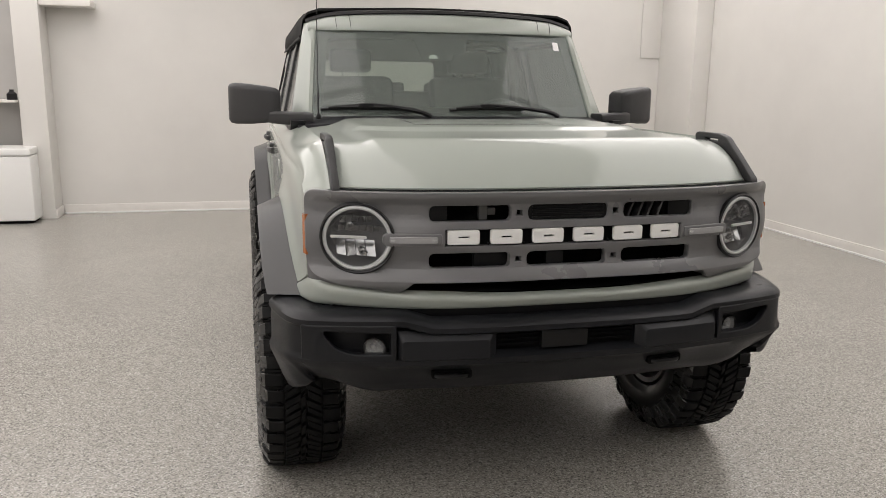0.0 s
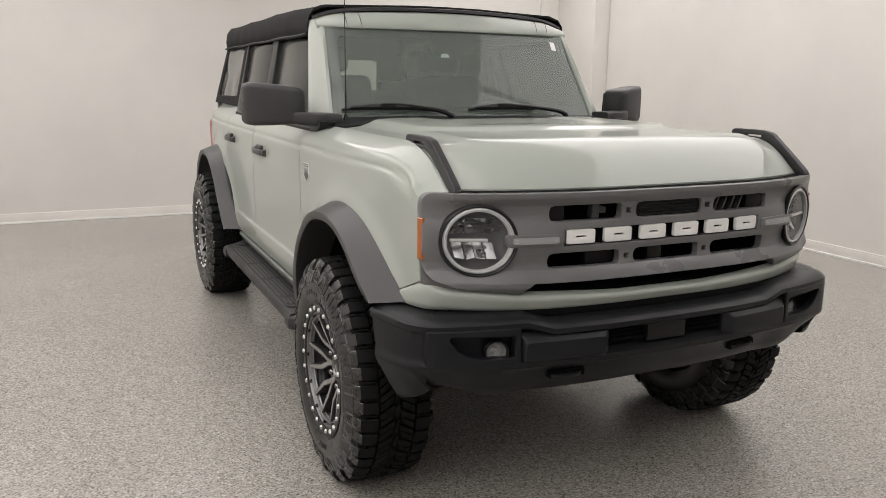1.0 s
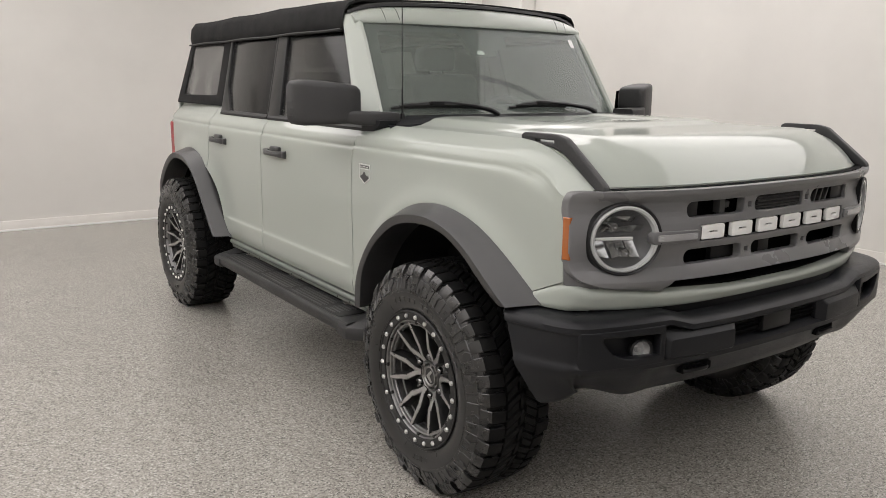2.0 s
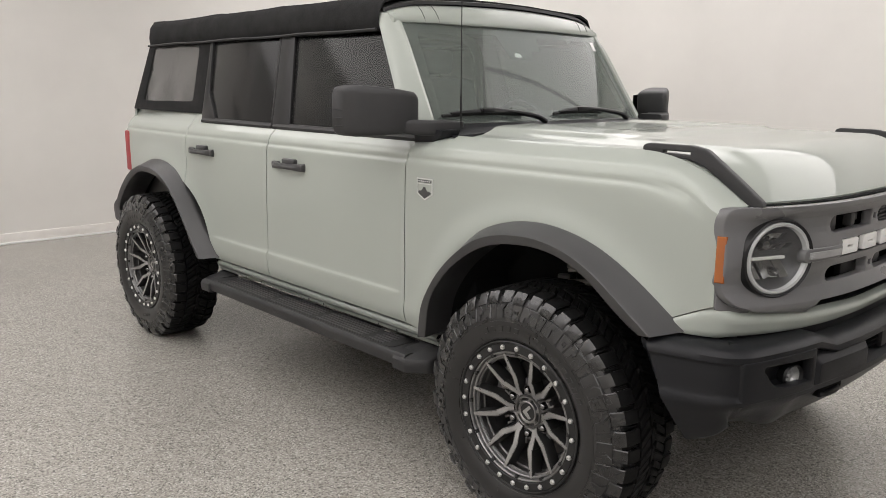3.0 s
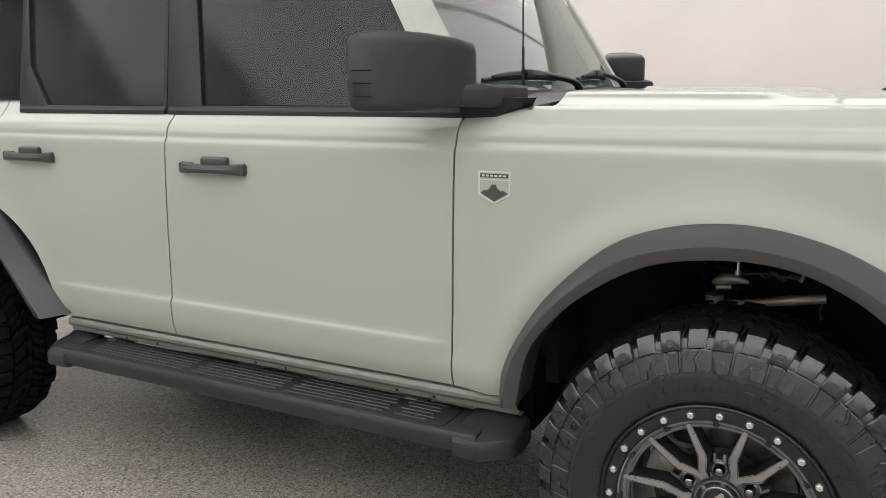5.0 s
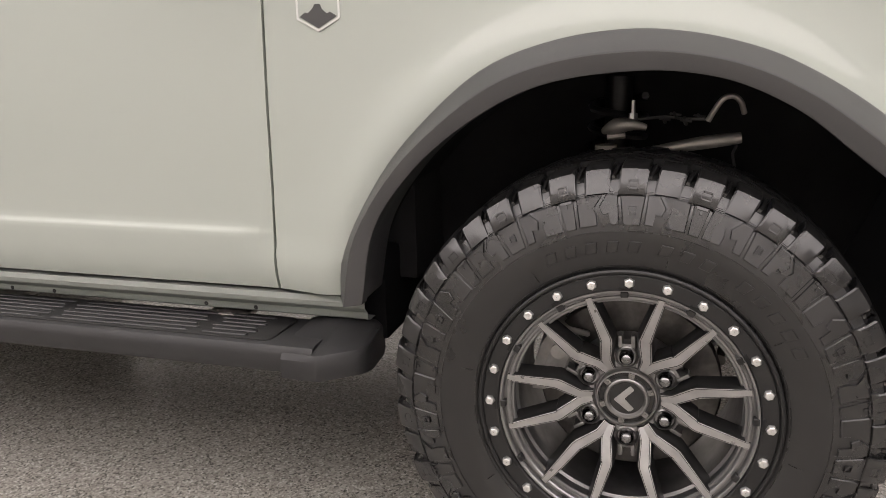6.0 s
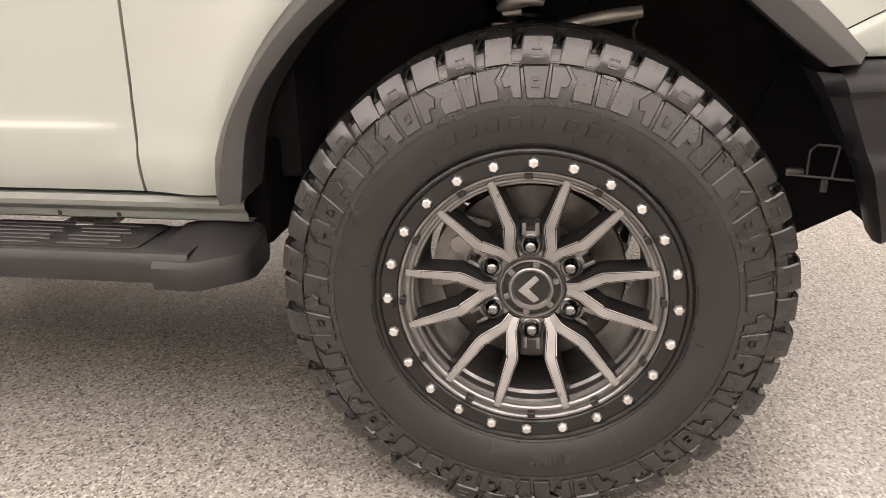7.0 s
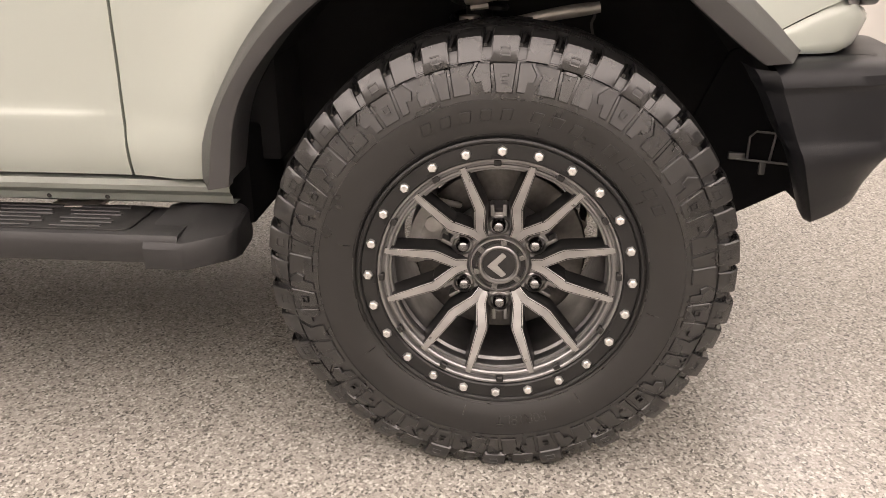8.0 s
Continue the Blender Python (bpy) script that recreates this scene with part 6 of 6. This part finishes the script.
# ---- what shows under and inside ----
part("floor_pan", join(box(-0.76, 0.76, 0.52, 2.35, 0.52, 0.60, 0.01), box(-0.46, 0.46, -0.55, 3.42, 0.50, 0.66, 0.01), box(-0.50, 0.50, 0.50, 3.4, 0.6, 0.64, 0.01)), LINER, suv)
part("frame_rail", join(box(-0.52, -0.42, -0.40, 3.45, 0.46, 0.56, 0.01), box(0.42, 0.52, -0.40, 3.45, 0.46, 0.56, 0.01)), BLACK_SATIN, suv)
part("engine_bay", join(box(-0.46, 0.46, -0.56, 0.50, 0.64, 1.10, 0.02), box(-0.70, 0.70, 0.46, 0.60, 0.56, 1.28, 0.01)), LINER, suv)
part("rear_axle", join(tube([(-0.72, WB, 0.43), (0.72, WB, 0.43)], 0.045, 14), tube([(-0.12, WB, 0.43), (0, WB, 0.43), (0.12, WB, 0.43)], [0.06, 0.13, 0.06], 16)), BLACK_SATIN, suv)
for s in (1, -1):
    part("upper_arm", mirror(join(tube(spline([(0.655, 0.075, 0.826), (0.66, 0.0, 0.836), (0.665, -0.09, 0.855), (0.66, -0.175, 0.868)], 12), [0.0075, 0.0085, 0.0095, 0.0100, 0.0105, 0.0110, 0.0115, 0.0120, 0.0125, 0.0125, 0.0120, 0.0105], 18), tube([(0.655, 0.075, 0.80), (0.655, 0.075, 0.85)], 0.022, 12)), s), CAST, suv, "bare alloy suspension arm")
    guard = plate(round_poly([(-0.30, 0.470), (-0.40, 0.463), (-0.46, 0.478), (-0.60, 0.580), (-0.60, 0.80), (-0.42, 0.80)], 0.02, 3), (), 0.004, 0.002)
    bend(guard, lambda y, z, d: (0.66 + d + 0.36 * (-0.30 - y), y, z))
    part("splash_guard", mirror(guard, s), BLACK_MATT, suv)
    for run in ([(-0.470, 0.592), (-0.470, 0.638), (-0.480, 0.649), (-0.565, 0.649)], [(-0.450, 0.592), (-0.565, 0.592)], [(-0.508, 0.592), (-0.513, 0.649)]):
        part("guard_stay", mirror(tube([(0.672 + 0.36 * (-0.30 - y), y, z) for y, z in run], 0.0025, 6), s), DULL_METAL, suv)
    part("guard_clip", mirror(box(0.715, 0.728, -0.468, -0.436, 0.590, 0.604, 0.003), s), DULL_METAL, suv)
    part("guard_clip", mirror(box(0.738, 0.746, -0.504, -0.492, 0.566, 0.590, 0.002), s), DULL_METAL, suv)
    part("knuckle", mirror(join(tube([(0.66, 0.02, 0.80), (0.70, 0.01, 0.66), (0.74, 0.0, 0.45)], [0.02, 0.03, 0.05], 10)), s), BLACK_SATIN, suv)
    coil = [(0.56 + 0.055 * math.cos(k * 0.55), 0.06 + 0.055 * math.sin(k * 0.55), 0.62 + k * 0.0036) for k in range(90)]
    part("coil_spring", mirror(tube(coil, 0.008, 6), s), BLACK_SATIN, suv)
    part("shock", mirror(tube([(0.56, 0.06, 0.45), (0.56, 0.06, 0.98)], 0.028, 12), s), BLACK_SATIN, suv)
    part("lower_arm", mirror(join(tube([(0.45, -0.18, 0.42), (0.72, 0.0, 0.35)], 0.025, 8), tube([(0.45, 0.2, 0.42), (0.72, 0.0, 0.35)], 0.025, 8)), s), BLACK_SATIN, suv)
    part("brake_hose", mirror(tube(spline([(0.62, -0.115, 0.895), (0.625, -0.125, 0.915), (0.63, -0.14, 0.938), (0.63, -0.158, 0.943), (0.63, -0.172, 0.932), (0.62, -0.18, 0.91)], 24), 0.0055, 12), s), CAST, suv)
    bracket = part("stay_bracket", mirror(join(tube(spline([(0.62, 0.085, 0.872), (0.63, 0.06, 0.884), (0.635, 0.03, 0.888), (0.63, 0.0, 0.882)], 10), [0.006, 0.010, 0.013, 0.015, 0.015, 0.014, 0.012, 0.010, 0.008, 0.006], 16), tube([(0.63, 0.075, 0.862), (0.63, 0.04, 0.866)], 0.006, 6)), s), CAST, suv)
    part("bracket_bolt", mirror(join(tube([(0.63, 0.026, 0.886), (0.63, 0.026, 0.935)], 0.0045, 6), tube([(0.63, 0.026, 0.900), (0.63, 0.026, 0.910)], 0.009, 6)), s), STEEL, bracket)
    for yy, zz, rr in ((-0.035, 0.895, 0.006), (-0.055, 0.905, 0.005), (-0.075, 0.893, 0.007), (-0.10, 0.902, 0.005)):
        part("line_clip", mirror(join(tube([(0.60, yy, zz - rr), (0.615, yy + 0.004, zz + rr)], rr * 0.6, 6), tube([(0.61, yy - 0.01, zz), (0.612, yy + 0.012, zz + 0.003)], rr * 0.45, 6)), s), DULL_METAL, suv)
    part("brake_line", mirror(tube(spline([(0.60, 0.03, 0.893), (0.60, -0.03, 0.90), (0.60, -0.07, 0.897), (0.61, -0.115, 0.897)], 12), 0.003, 6), s), DULL_METAL, suv)
    part("sensor_wire", mirror(tube(spline([(0.64, -0.165, 0.865), (0.645, -0.168, 0.85), (0.642, -0.163, 0.835), (0.645, -0.168, 0.81)], 10), 0.003, 5), s), DULL_METAL, suv)
    part("tie_rod", mirror(tube([(0.40, -0.22, 0.47), (0.74, -0.16, 0.45)], 0.012, 8), s), CAST, suv)

part("dashboard", join(box(-0.70, 0.70, 0.66, 1.05, 1.16, 1.335, 0.03, 3), box(0.22, 0.56, 0.90, 1.06, 1.30, 1.375, 0.02)), DASH, suv)
wheel_pts = [(0.39 + 0.185 * math.cos(a), 1.18 + 0.07 * math.sin(a), 1.24 + 0.17 * math.sin(a)) for a in (2 * math.pi * k / 28 for k in range(29))]
part("steering_wheel", join(tube(wheel_pts, 0.016, 8), tube([(0.39, 1.18, 1.24), (0.39, 1.02, 1.20)], 0.05, 12), tube([(0.21, 1.18, 1.24), (0.57, 1.18, 1.24)], 0.018, 8)), DASH, suv)


def seat(x, y, wide, name):
    e = part(name, join(box(x - wide, x + wide, y - 0.42, y + 0.12, 0.80, 0.98, 0.05, 4)), SEAT, suv, "black cloth seat")
    bk = box(x - wide, x + wide, -0.075, 0.075, 0.0, 0.60 if wide < 0.4 else 0.50, 0.06, 4)
    bend(bk, lambda bx, by, bz: (bx, y + 0.10 + by + 0.22 * bz, 0.94 + bz))
    part("backrest", bk, SEAT, e)
    n = 1 if wide < 0.4 else 3
    for k in range(n):
        hx = x + (0 if n == 1 else (k - 1) * wide * 0.66)
        part("headrest", join(box(hx - 0.125, hx + 0.125, y + 0.22, y + 0.33, 1.56 if wide < 0.4 else 1.40, 1.70 if wide < 0.4 else 1.505, 0.04, 4), *[tube([(hx + q * 0.05, y + 0.25, 1.5 if wide < 0.4 else 1.38), (hx + q * 0.05, y + 0.27, 1.62 if wide < 0.4 else 1.45)], 0.006, 6) for q in (1, -1)]), SEAT, e)


seat(-0.37, 1.62, 0.25, "front_seat")
seat(0.37, 1.62, 0.25, "front_seat")
seat(0.0, 2.50, 0.62, "rear_bench")
for s in (1, -1):
    part("roll_bar", mirror(tube(spline([(0.66, 1.80, 0.9), (0.65, 1.79, 1.5), (0.60, 1.78, 1.72), (0.40, 1.78, 1.775), (0.0, 1.78, 1.78)], 24), 0.028, 8), s), BLACK_SATIN, suv)
    part("roll_bar", mirror(tube(spline([(0.62, 1.10, 1.74), (0.62, 1.9, 1.755), (0.60, 2.9, 1.75), (0.62, 3.15, 1.6), (0.66, 3.25, 1.2)], 24), 0.026, 8), s), BLACK_SATIN, suv)
    part("door_card", mirror(grid([[(0.74, y, z) for z in (0.6, 0.9, 1.27)] for y in (0.72, 1.7, 2.5, 3.4)]), s), DASH, suv)
